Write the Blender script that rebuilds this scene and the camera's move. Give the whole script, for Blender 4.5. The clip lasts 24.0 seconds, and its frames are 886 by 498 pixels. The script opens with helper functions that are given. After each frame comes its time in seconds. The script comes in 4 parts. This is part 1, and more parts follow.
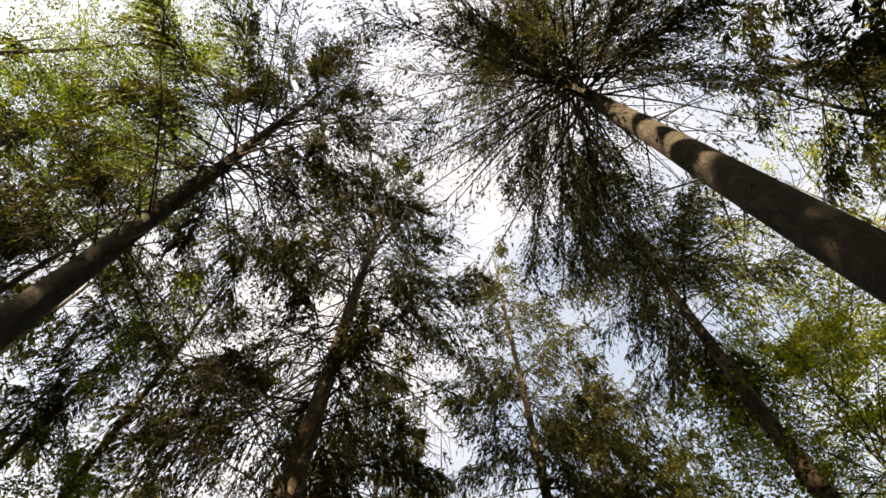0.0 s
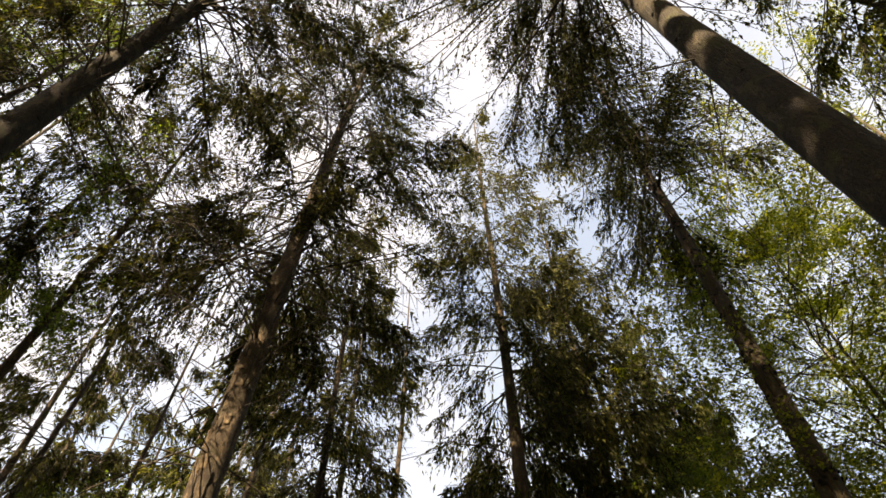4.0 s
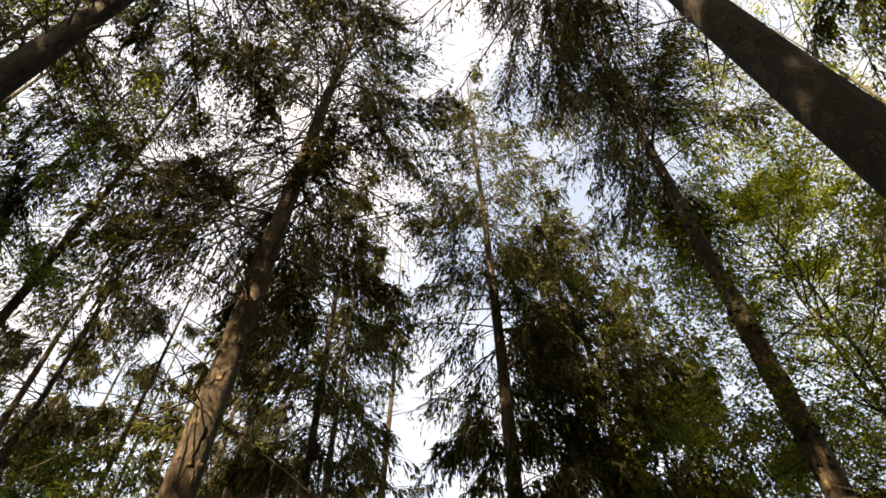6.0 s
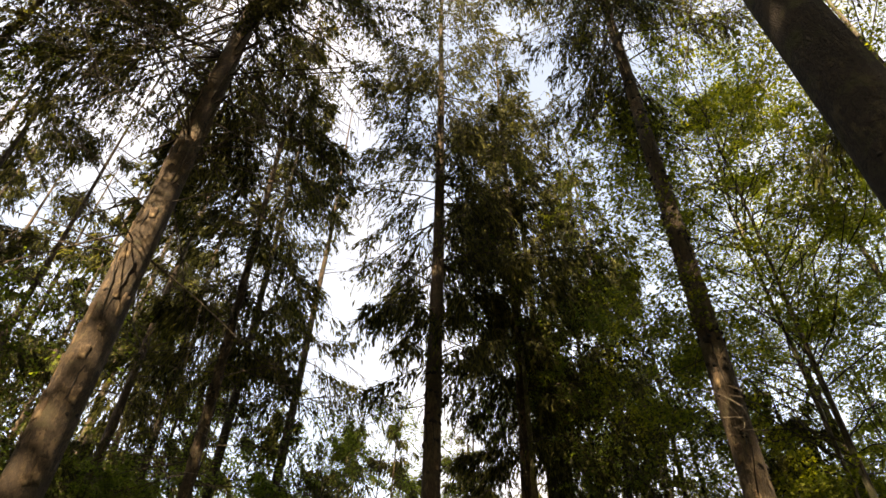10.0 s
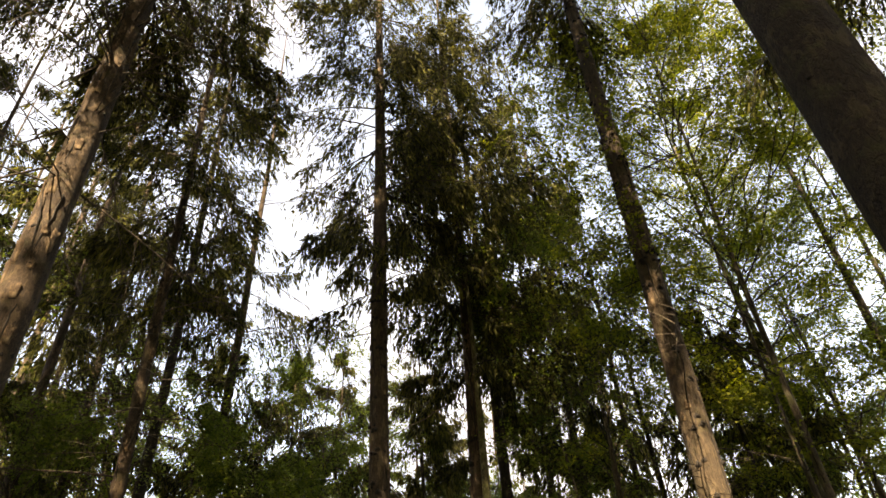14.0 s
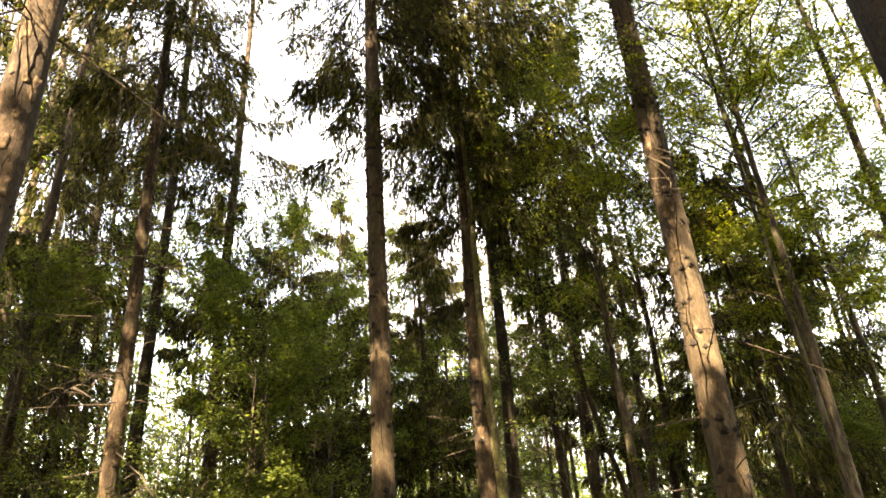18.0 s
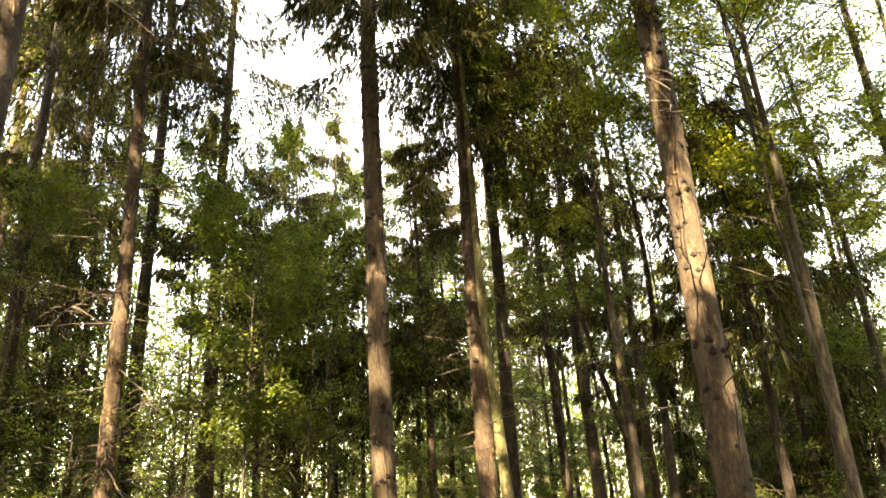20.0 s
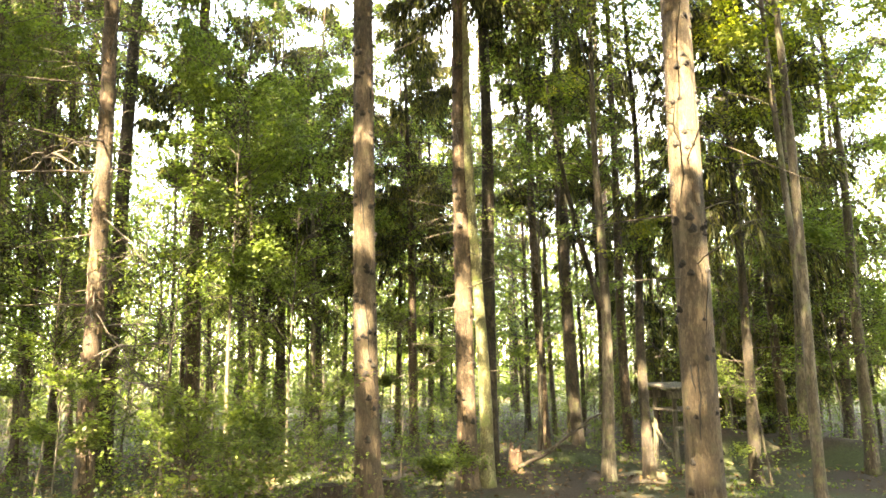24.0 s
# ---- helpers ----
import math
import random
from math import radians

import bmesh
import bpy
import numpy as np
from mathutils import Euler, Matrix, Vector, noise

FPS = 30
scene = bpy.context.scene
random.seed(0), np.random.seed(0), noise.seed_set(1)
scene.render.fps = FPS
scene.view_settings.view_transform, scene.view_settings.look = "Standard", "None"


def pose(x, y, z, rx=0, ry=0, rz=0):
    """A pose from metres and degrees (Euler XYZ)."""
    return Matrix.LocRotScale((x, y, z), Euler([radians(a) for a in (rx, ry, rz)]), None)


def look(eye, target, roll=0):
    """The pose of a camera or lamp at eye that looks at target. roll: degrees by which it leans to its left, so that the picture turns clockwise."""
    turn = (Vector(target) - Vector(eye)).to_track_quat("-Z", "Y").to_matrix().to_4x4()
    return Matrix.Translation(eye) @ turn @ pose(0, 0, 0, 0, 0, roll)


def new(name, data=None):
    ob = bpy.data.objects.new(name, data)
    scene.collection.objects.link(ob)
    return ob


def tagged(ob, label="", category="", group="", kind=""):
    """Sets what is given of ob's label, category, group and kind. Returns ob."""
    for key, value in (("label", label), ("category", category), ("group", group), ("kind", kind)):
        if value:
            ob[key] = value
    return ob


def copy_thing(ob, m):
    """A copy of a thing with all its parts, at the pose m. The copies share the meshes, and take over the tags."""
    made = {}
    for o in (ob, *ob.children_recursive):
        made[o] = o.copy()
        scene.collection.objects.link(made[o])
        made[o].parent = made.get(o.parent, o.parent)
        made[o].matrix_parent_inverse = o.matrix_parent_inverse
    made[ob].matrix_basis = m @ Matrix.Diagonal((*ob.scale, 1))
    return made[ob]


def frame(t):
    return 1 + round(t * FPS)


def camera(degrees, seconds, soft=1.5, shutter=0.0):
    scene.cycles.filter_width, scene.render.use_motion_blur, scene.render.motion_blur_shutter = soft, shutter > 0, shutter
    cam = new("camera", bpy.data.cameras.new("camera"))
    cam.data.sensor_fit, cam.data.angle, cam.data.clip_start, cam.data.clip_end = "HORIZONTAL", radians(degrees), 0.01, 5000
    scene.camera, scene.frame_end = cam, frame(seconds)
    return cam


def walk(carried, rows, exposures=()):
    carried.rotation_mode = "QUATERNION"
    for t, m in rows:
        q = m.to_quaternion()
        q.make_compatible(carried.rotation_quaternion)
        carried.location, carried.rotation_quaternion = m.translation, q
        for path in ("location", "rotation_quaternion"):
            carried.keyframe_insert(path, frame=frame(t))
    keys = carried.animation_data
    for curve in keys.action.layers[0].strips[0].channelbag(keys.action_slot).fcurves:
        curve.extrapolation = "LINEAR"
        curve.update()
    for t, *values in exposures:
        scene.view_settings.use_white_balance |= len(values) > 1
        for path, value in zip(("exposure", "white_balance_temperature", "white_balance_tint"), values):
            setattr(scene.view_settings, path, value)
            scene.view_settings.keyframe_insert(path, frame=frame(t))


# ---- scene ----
# One spot in a mixed spruce wood, camera held at eye height and tilted down from the crowns to the trunks.
EYE = (0.0, 0.0, 1.65)
cam = camera(64.82, 24.0, soft=1.55)
# seconds, heading (degrees clockwise from +y), elevation, lean
LOOKS = (
    (0, -18.88, 70.59, 0.95),
    (0.5, -19.48, 68.94, 2.00),
    (1, -19.12, 66.15, 2.40),
    (1.5, -18.27, 64.04, 2.13),
    (2, -17.30, 62.71, 1.73),
    (2.5, -15.58, 62.00, 0.85),
    (4.5, -13.57, 58.80, 0.38),
    (5, -13.23, 58.00, 0.23),
    (5.5, -12.88, 57.06, -0.14),
    (6, -12.60, 56.22, -0.25),
    (6.5, -12.45, 54.52, -0.00),
    (7, -12.26, 52.59, 0.23),
    (7.5, -11.98, 50.93, 0.27),
    (8, -11.72, 49.55, 0.09),
    (8.5, -11.31, 48.31, -0.12),
    (9, -10.80, 47.44, -0.04),
    (9.5, -8.77, 46.70, 1.01),
    (10, -5.13, 45.69, 1.53),
    (10.5, -2.02, 44.94, 1.39),
    (12.5, 2.59, 43.17, -3.32),
    (13, 1.70, 41.79, -3.37),
    (13.5, 1.10, 40.83, -3.49),
    (14, 1.06, 39.70, -3.86),
    (14.5, 1.10, 38.56, -4.30),
    (15, 0.70, 36.97, -4.37),
    (15.5, 0.49, 34.95, -4.39),
    (16, 0.42, 32.98, -4.34),
    (16.5, 0.45, 31.58, -4.29),
    (17, 0.48, 30.04, -4.16),
    (17.5, 0.53, 28.64, -4.11),
    (18, 0.47, 27.15, -4.15),
    (18.5, 0.44, 25.36, -4.08),
    (20.5, 0.38, 19.47, -3.41),
    (21, 0.36, 18.14, -2.52),
    (21.5, 0.44, 16.71, -1.80),
    (22, 0.53, 15.14, -0.90),
    (22.5, 0.68, 13.60, -0.28),
    (23, 0.89, 12.16, -0.70),
    (23.5, 0.97, 10.85, -0.97),
    (24, 1.02, 9.73, -1.09),
)


def heading(az, el=0.0, r=1.0):
    a, e = radians(az), radians(el)
    return Vector((r * math.sin(a) * math.cos(e), r * math.cos(a) * math.cos(e), r * math.sin(e)))


walk(cam, [(t, look(EYE, Vector(EYE) + heading(az, el), lean)) for t, az, el, lean in LOOKS],
     exposures=[(0.0, 1.8, 11500, 14), (10.0, 2.1, 11400, 16), (15.5, 2.75, 12000, 17), (17.0, 3.35, 12200, 18), (21.0, 4.2, 11300, 15), (22.5, 4.8, 10300, 9), (24.0, 5.08, 10200, 8)])

# ---- light ----
SUN_AZ, SUN_EL = 195.0, 40.0
world = bpy.data.worlds.new("sky")
scene.world = world
world.use_nodes = True
wn = world.node_tree
sky = wn.nodes.new("ShaderNodeTexSky")
sky.sky_type = "NISHITA"
sky.sun_disc = False
sky.dust_density, sky.air_density, sky.ozone_density = 1.0, 1.0, 0.6
sky.sun_elevation, sky.sun_rotation = radians(SUN_EL), radians(SUN_AZ)
wn.nodes["Background"].inputs["Strength"].default_value = 0.15
haze = wn.nodes.new("ShaderNodeHueSaturation")
haze.inputs["Saturation"].default_value = 0.95
haze.inputs["Value"].default_value = 1.25
wn.links.new(sky.outputs[0], haze.inputs["Color"])
# broken white cloud over the whole sky
co = wn.nodes.new("ShaderNodeTexCoord")
puffs = wn.nodes.new("ShaderNodeTexNoise")
puffs.noise_dimensions = "4D"
puffs.inputs["W"].default_value, puffs.inputs["Scale"].default_value = 1.7, 2.6
puffs.inputs["Detail"].default_value, puffs.inputs["Roughness"].default_value = 6.0, 0.55
wn.links.new(co.outputs["Generated"], puffs.inputs["Vector"])
cover = wn.nodes.new("ShaderNodeValToRGB")
cover.color_ramp.elements[0].position, cover.color_ramp.elements[1].position = 0.44, 0.68
wn.links.new(puffs.outputs[0], cover.inputs[0])
cloud = wn.nodes.new("ShaderNodeMix")
cloud.data_type = "RGBA"
cloud.inputs[7].default_value = (1.95, 2.35, 3.25, 1)
wn.links.new(cover.outputs[0], cloud.inputs[0])
wn.links.new(haze.outputs[0], cloud.inputs[6])
wn.links.new(cloud.outputs[2], wn.nodes["Background"].inputs["Color"])
sun = new("sun", bpy.data.lights.new("sun", "SUN"))
sun.data.energy, sun.data.angle, sun.data.color = 5.0, radians(0.5), (1.0, 0.95, 0.86)
sun.matrix_world = look(heading(SUN_AZ, SUN_EL, 50), (0, 0, 0))


# ---- materials ----
def material(name):
    m = bpy.data.materials.new(name)
    m.use_nodes = True
    nt = m.node_tree
    return m, nt, nt.nodes["Principled BSDF"]


def node(nt, kind, **values):
    n = nt.nodes.new(kind)
    for key, value in values.items():
        n.inputs[key.replace("_", " ")].default_value = value
    return n


def ramp(nt, source, *stops):
    r = nt.nodes.new("ShaderNodeValToRGB")
    while len(r.color_ramp.elements) < len(stops):
        r.color_ramp.elements.new(0.5)
    for e, (at, col) in zip(r.color_ramp.elements, stops):
        e.position, e.color = at, (*col, 1)
    nt.links.new(source, r.inputs[0])
    return r.outputs[0]


def mixed(nt, kind, fac, a, b):
    mx = nt.nodes.new("ShaderNodeMix")
    mx.data_type, mx.blend_type = "RGBA", kind
    for slot, v in ((0, fac), (6, a), (7, b)):
        if isinstance(v, (int, float)):
            mx.inputs[slot].default_value = v
        elif isinstance(v, tuple):
            mx.inputs[slot].default_value = (*v, 1)
        else:
            nt.links.new(v, mx.inputs[slot])
    return mx.outputs[2]


def bark(name, dark, mid, light, moss, moss_amount, plates=26.0, bump=0.6, stretch=0.45, shedding=0.55, cracks=0.85):
    """Flaking bark: plates, grain along the stem, and lichen or moss in patches."""
    m, nt, b = material(name)
    co = nt.nodes.new("ShaderNodeTexCoord")
    mp = node(nt, "ShaderNodeMapping", Scale=(1, 1, stretch))
    nt.links.new(co.outputs["Object"], mp.inputs[0])
    vor = node(nt, "ShaderNodeTexVoronoi", Scale=plates)
    vor.feature = "DISTANCE_TO_EDGE"
    warp = node(nt, "ShaderNodeTexNoise", Scale=14.0, Detail=4.0)
    nt.links.new(mp.outputs[0], warp.inputs["Vector"])
    wv = mixed(nt, "MIX", 0.12, mp.outputs[0], warp.outputs["Color"])
    nt.links.new(wv, vor.inputs["Vector"])
    fine = node(nt, "ShaderNodeTexNoise", Scale=60.0, Detail=6.0, Roughness=0.7)
    nt.links.new(mp.outputs[0], fine.inputs["Vector"])
    big = node(nt, "ShaderNodeTexNoise", Scale=2.3, Detail=5.0, Roughness=0.6)
    nt.links.new(co.outputs["Object"], big.inputs["Vector"])
    base = ramp(nt, fine.outputs[0], (0.3, dark), (0.52, mid), (0.72, light))
    crack = ramp(nt, vor.outputs["Distance"], (0.0, (0.35, 0.33, 0.3)), (0.09, (1, 1, 1)))
    col = mixed(nt, "MULTIPLY", cracks, base, crack)
    blot = ramp(nt, big.outputs[0], (0.35, (0.62, 0.58, 0.55)), (0.65, (1.15, 1.1, 1.05)))
    col = mixed(nt, "MULTIPLY", 1.0, col, blot)
    flake = node(nt, "ShaderNodeTexNoise", Scale=11.0, Detail=5.0, Roughness=0.7)
    nt.links.new(mp.outputs[0], flake.inputs["Vector"])
    shed = ramp(nt, flake.outputs[0], (0.53, (0, 0, 0)), (0.60, (shedding,) * 3))
    col = mixed(nt, "MIX", shed, col, tuple(min(0.5, c * 1.5) for c in light))
    lich = node(nt, "ShaderNodeTexNoise", Scale=5.5, Detail=7.0, Roughness=0.65)
    nt.links.new(co.outputs["Object"], lich.inputs["Vector"])
    fac = ramp(nt, lich.outputs[0], (0.52, (0, 0, 0)), (0.66, (moss_amount,) * 3))
    col = mixed(nt, "MIX", fac, col, moss)
    nt.links.new(col, b.inputs["Base Color"])
    b.inputs["Roughness"].default_value = 0.88
    hm = mixed(nt, "MULTIPLY", 0.7, fine.outputs[0], crack)
    hm = mixed(nt, "ADD", 0.5, hm, shed)
    bp = node(nt, "ShaderNodeBump", Strength=bump, Distance=0.02)
    nt.links.new(hm, bp.inputs["Height"])
    nt.links.new(bp.outputs[0], b.inputs["Normal"])
    return m


def foliage(name, dark, mid, light, through_col, translucent=0.35, rough=0.5, clump=0.7, sheen=0.2):
    """Leaves or needles: each blade a little different, clumps of lighter growth, light passing through."""
    m, nt, b = material(name)
    geo = nt.nodes.new("ShaderNodeNewGeometry")
    big = node(nt, "ShaderNodeTexNoise", Scale=clump, Detail=3.0)
    nt.links.new(geo.outputs["Position"], big.inputs["Vector"])
    blend = mixed(nt, "MIX", 0.45, big.outputs[0], geo.outputs["Random Per Island"])
    col = ramp(nt, blend, (0.28, dark), (0.5, mid), (0.72, light))
    nt.links.new(col, b.inputs["Base Color"])
    b.inputs["Roughness"].default_value = rough
    b.inputs["Specular IOR Level"].default_value = sheen
    tr = nt.nodes.new("ShaderNodeBsdfTranslucent")
    nt.links.new(mixed(nt, "MULTIPLY", 1.0, col, through_col), tr.inputs[0])
    ms = nt.nodes.new("ShaderNodeMixShader")
    ms.inputs[0].default_value = translucent
    nt.links.new(b.outputs[0], ms.inputs[1])
    nt.links.new(tr.outputs[0], ms.inputs[2])
    nt.links.new(ms.outputs[0], nt.nodes["Material Output"].inputs["Surface"])
    return m


SPRUCE_BARK = bark("spruce_bark", (0.022, 0.014, 0.008), (0.050, 0.034, 0.020), (0.098, 0.068, 0.042), (0.060, 0.057, 0.024), 0.4)
TAN_BARK = bark("tan_bark", (0.026, 0.018, 0.010), (0.056, 0.040, 0.023), (0.100, 0.075, 0.046), (0.060, 0.056, 0.026), 0.4, 24.0, 0.7, 0.3, 0.4, 0.7)
# dark mossy bark; shade on the near trunks is painted into its colour
SHADE_BARK = bark("shade_dark_mossy_bark", (0.009, 0.006, 0.004), (0.024, 0.017, 0.010), (0.055, 0.041, 0.024), (0.050, 0.050, 0.017), 0.8, 22.0, 1.0)
GREY_BARK = bark("grey_bark", (0.032, 0.027, 0.019), (0.068, 0.057, 0.040), (0.14, 0.12, 0.088), (0.10, 0.12, 0.045), 0.6, 40.0, 0.3, 0.2)
MOSSY_BARK = bark("mossy_bark", (0.060, 0.060, 0.028), (0.11, 0.11, 0.050), (0.19, 0.185, 0.10), (0.105, 0.13, 0.036), 0.9, 34.0, 0.6)
TWIG = bark("dead_twig", (0.028, 0.021, 0.015), (0.062, 0.049, 0.036), (0.12, 0.10, 0.075), (0.085, 0.088, 0.056), 0.4, 60.0, 0.2)
BOUGH = bark("bough_wood", (0.016, 0.013, 0.010), (0.036, 0.029, 0.022), (0.075, 0.060, 0.045), (0.05, 0.05, 0.035), 0.4, 60.0, 0.2)
KNOT = bark("dark_knot", (0.006, 0.005, 0.004), (0.012, 0.009, 0.007), (0.028, 0.020, 0.014), (0.02, 0.018, 0.012), 0.3, 70.0, 0.3)
NEEDLES = foliage("spruce_needles", (0.021, 0.023, 0.015), (0.044, 0.049, 0.025), (0.125, 0.126, 0.042), (1.5, 1.45, 0.55), 0.36, 0.8, 0.7, 0.06)
PEELED = bark("peeled_bark", (0.050, 0.032, 0.018), (0.095, 0.064, 0.037), (0.17, 0.12, 0.072), (0.10, 0.09, 0.05), 0.3, 40.0, 0.6)
LEAVES = foliage("beech_leaves", (0.050, 0.075, 0.024), (0.095, 0.130, 0.038), (0.155, 0.190, 0.054), (1.5, 1.65, 0.6), 0.5)
YELLOW_LEAVES = foliage("sunny_turning_leaves", (0.072, 0.092, 0.022), (0.14, 0.165, 0.036), (0.26, 0.26, 0.055), (1.5, 1.6, 0.55), 0.55)


def soil():
    m, nt, b = material("forest_floor")
    co = nt.nodes.new("ShaderNodeTexCoord")
    n1 = node(nt, "ShaderNodeTexNoise", Scale=0.35, Detail=6.0)
    n2 = node(nt, "ShaderNodeTexNoise", Scale=28.0, Detail=8.0, Roughness=0.75)
    for n in (n1, n2):
        nt.links.new(co.outputs["Object"], n.inputs["Vector"])
    litter = ramp(nt, n2.outputs[0], (0.3, (0.012, 0.008, 0.004)), (0.5, (0.030, 0.018, 0.009)), (0.7, (0.066, 0.041, 0.021)))
    green = ramp(nt, n2.outputs[0], (0.3, (0.015, 0.022, 0.007)), (0.6, (0.045, 0.060, 0.016)), (0.75, (0.085, 0.10, 0.035)))
    fac = ramp(nt, n1.outputs[0], (0.46, (0, 0, 0)), (0.58, (1, 1, 1)))
    nt.links.new(mixed(nt, "MIX", fac, litter, green), b.inputs["Base Color"])
    b.inputs["Roughness"].default_value = 0.95
    bp = node(nt, "ShaderNodeBump", Strength=0.8, Distance=0.06)
    nt.links.new(n2.outputs[0], bp.inputs["Height"])
    nt.links.new(bp.outputs[0], b.inputs["Normal"])
    return m


SOIL = soil()


# ---- mesh builders ----
def mesh_from(name, groups):
    """One mesh from groups of (verts (n,k,3) separate polygons) and (verts, faces) pairs; each with its material index."""
    vs, loops, sizes, mats = [], [], [], []
    base = 0
    for mat, data in groups:
        if isinstance(data, tuple):
            v, f = data
            v = np.asarray(v, float).reshape(-1, 3)
            f = np.asarray(f, np.int64)
        else:
            n, k, _ = data.shape
            v = data.reshape(-1, 3)
            f = np.arange(n * k).reshape(n, k)
        if not len(f):
            continue
        vs.append(v)
        loops.append((f + base).ravel())
        sizes.append(np.full(len(f), f.shape[1]))
        mats.append(np.full(len(f), mat))
        base += len(v)
    v, lo, sz = np.concatenate(vs), np.concatenate(loops), np.concatenate(sizes)
    me = bpy.data.meshes.new(name)
    me.vertices.add(len(v))
    me.vertices.foreach_set("co", v.astype(np.float32).ravel())
    me.loops.add(len(lo))
    me.loops.foreach_set("vertex_index", lo.astype(np.int32))
    me.polygons.add(len(sz))
    me.polygons.foreach_set("loop_start", np.r_[0, np.cumsum(sz)[:-1]].astype(np.int32))
    me.polygons.foreach_set("material_index", np.concatenate(mats).astype(np.int32))
    me.update(calc_edges=True)
    return me


def part(name, data, mat, parent, label="", kind="", smooth=False):
    """Links a mesh as one object under a thing or a part."""
    if isinstance(data, bmesh.types.BMesh):
        me = bpy.data.meshes.new(name)
        data.to_mesh(me)
        data.free()
        data = me
    if not data.materials:
        for one in (mat if isinstance(mat, (list, tuple)) else [mat]):
            data.materials.append(one)
    if smooth:
        data.shade_smooth()
    ob = new(name, data)
    ob.parent = parent
    return tagged(ob, label, kind=kind)


def tube(points, radii, sides=8, cap=True):
    """A tapered tube along points: verts and quads."""
    p = np.asarray(points, float)
    r = np.asarray(radii, float)
    d = np.gradient(p, axis=0)
    d /= np.linalg.norm(d, axis=1)[:, None] + 1e-9
    ref = np.array([0.0, 0.0, 1.0]) if abs(d[0, 2]) < 0.8 else np.array([1.0, 0.0, 0.0])
    a = np.cross(d, ref)
    a /= np.linalg.norm(a, axis=1)[:, None]
    b = np.cross(d, a)
    th = np.arange(sides) * 2 * math.pi / sides
    if r.ndim == 1:
        r = np.repeat(r[:, None], sides, 1)
    v = p[:, None, :] + r[:, :, None] * (a[:, None, :] * np.cos(th)[None, :, None] + b[:, None, :] * np.sin(th)[None, :, None])
    n = len(p)
    i = np.arange(n - 1)[:, None] * sides
    k = np.arange(sides)[None, :]
    k2 = (k + 1) % sides
    f = np.stack([i + k, i + k2, i + sides + k2, i + sides + k], -1).reshape(-1, 4)
    return v.reshape(-1, 3), f


def unit(v):
    return v / (np.linalg.norm(v, axis=-1, keepdims=True) + 1e-9)


def trunk_data(rng, height, dia, lean=(0.0, 0.0), wobble=0.05, sides=14, flare=1.35, n=30):
    """The stem: centre line, radii with a root flare and uneven rings."""
    h = np.concatenate([[-0.25, 0.0, 0.12, 0.3, 0.6], np.linspace(1.1, height, n - 5)])
    s = h / height
    ph = rng.uniform(0, 6.28, 4)
    x = lean[0] * h + wobble * (np.sin(h * 0.35 + ph[0]) - math.sin(ph[0])) + 0.25 * wobble * np.sin(h * 1.1 + ph[1])
    y = lean[1] * h + wobble * (np.sin(h * 0.33 + ph[2]) - math.sin(ph[2])) + 0.25 * wobble * np.sin(h * 1.2 + ph[3])
    line = np.stack([x, y, h], 1)
    r = 0.5 * dia * np.clip(1.0 - 0.93 * np.clip(s, 0, 1) ** 1.15, 0.04, 1)
    r *= 1 + (flare - 1) * np.exp(-np.clip(h, 0, None) / 0.28)
    th = np.arange(sides) * 2 * math.pi / sides
    lobes = 1 + 0.09 * np.exp(-np.clip(h, 0, None) / 0.35)[:, None] * np.cos(5 * th[None, :] + ph[0])
    rough = 1 + rng.normal(0, 0.018, (n, sides))
    return line, r[:, None] * lobes * rough


def at_height(line, h):
    return np.stack([np.interp(h, line[:, 2], line[:, 0]), np.interp(h, line[:, 2], line[:, 1]), h], -1)


def blades(rng, start, direction, length, width):
    """Thin pointed triangles."""
    side = unit(np.cross(direction, unit(rng.normal(size=direction.shape))))
    w = side * (width / 2)[:, None]
    tip = start + direction * length[:, None]
    mid = start + direction * (length * 0.3)[:, None]
    return np.stack([mid - w, mid + w, tip], 1)


def branch_lines(rng, root, az, length, rise, sag, steps=6):
    """Curved limbs: (n, steps, 3)."""
    s = np.linspace(0, 1, steps)
    out = np.stack([np.sin(az), np.cos(az), np.zeros_like(az)], 1)
    bend = rng.normal(0, 0.12, az.shape)
    sidev = np.stack([np.cos(az), -np.sin(az), np.zeros_like(az)], 1)
    z = rise[:, None] * s[None] * length[:, None] - sag[:, None] * (s[None] ** 2) * length[:, None]
    p = root[:, None, :] + out[:, None, :] * (s[None] * length[:, None])[:, :, None]
    p = p + sidev[:, None, :] * (bend[:, None] * s[None] ** 2 * length[:, None])[:, :, None]
    p[:, :, 2] += z
    return p


def along(lines, idx, s):
    """Points and tangents on lines[idx] at fractions s."""
    n = lines.shape[1] - 1
    k = np.clip((s * n).astype(int), 0, n - 1)
    f = (s * n - k)[:, None]
    a, b = lines[idx, k], lines[idx, k + 1]
    return a + (b - a) * f, unit(b - a)


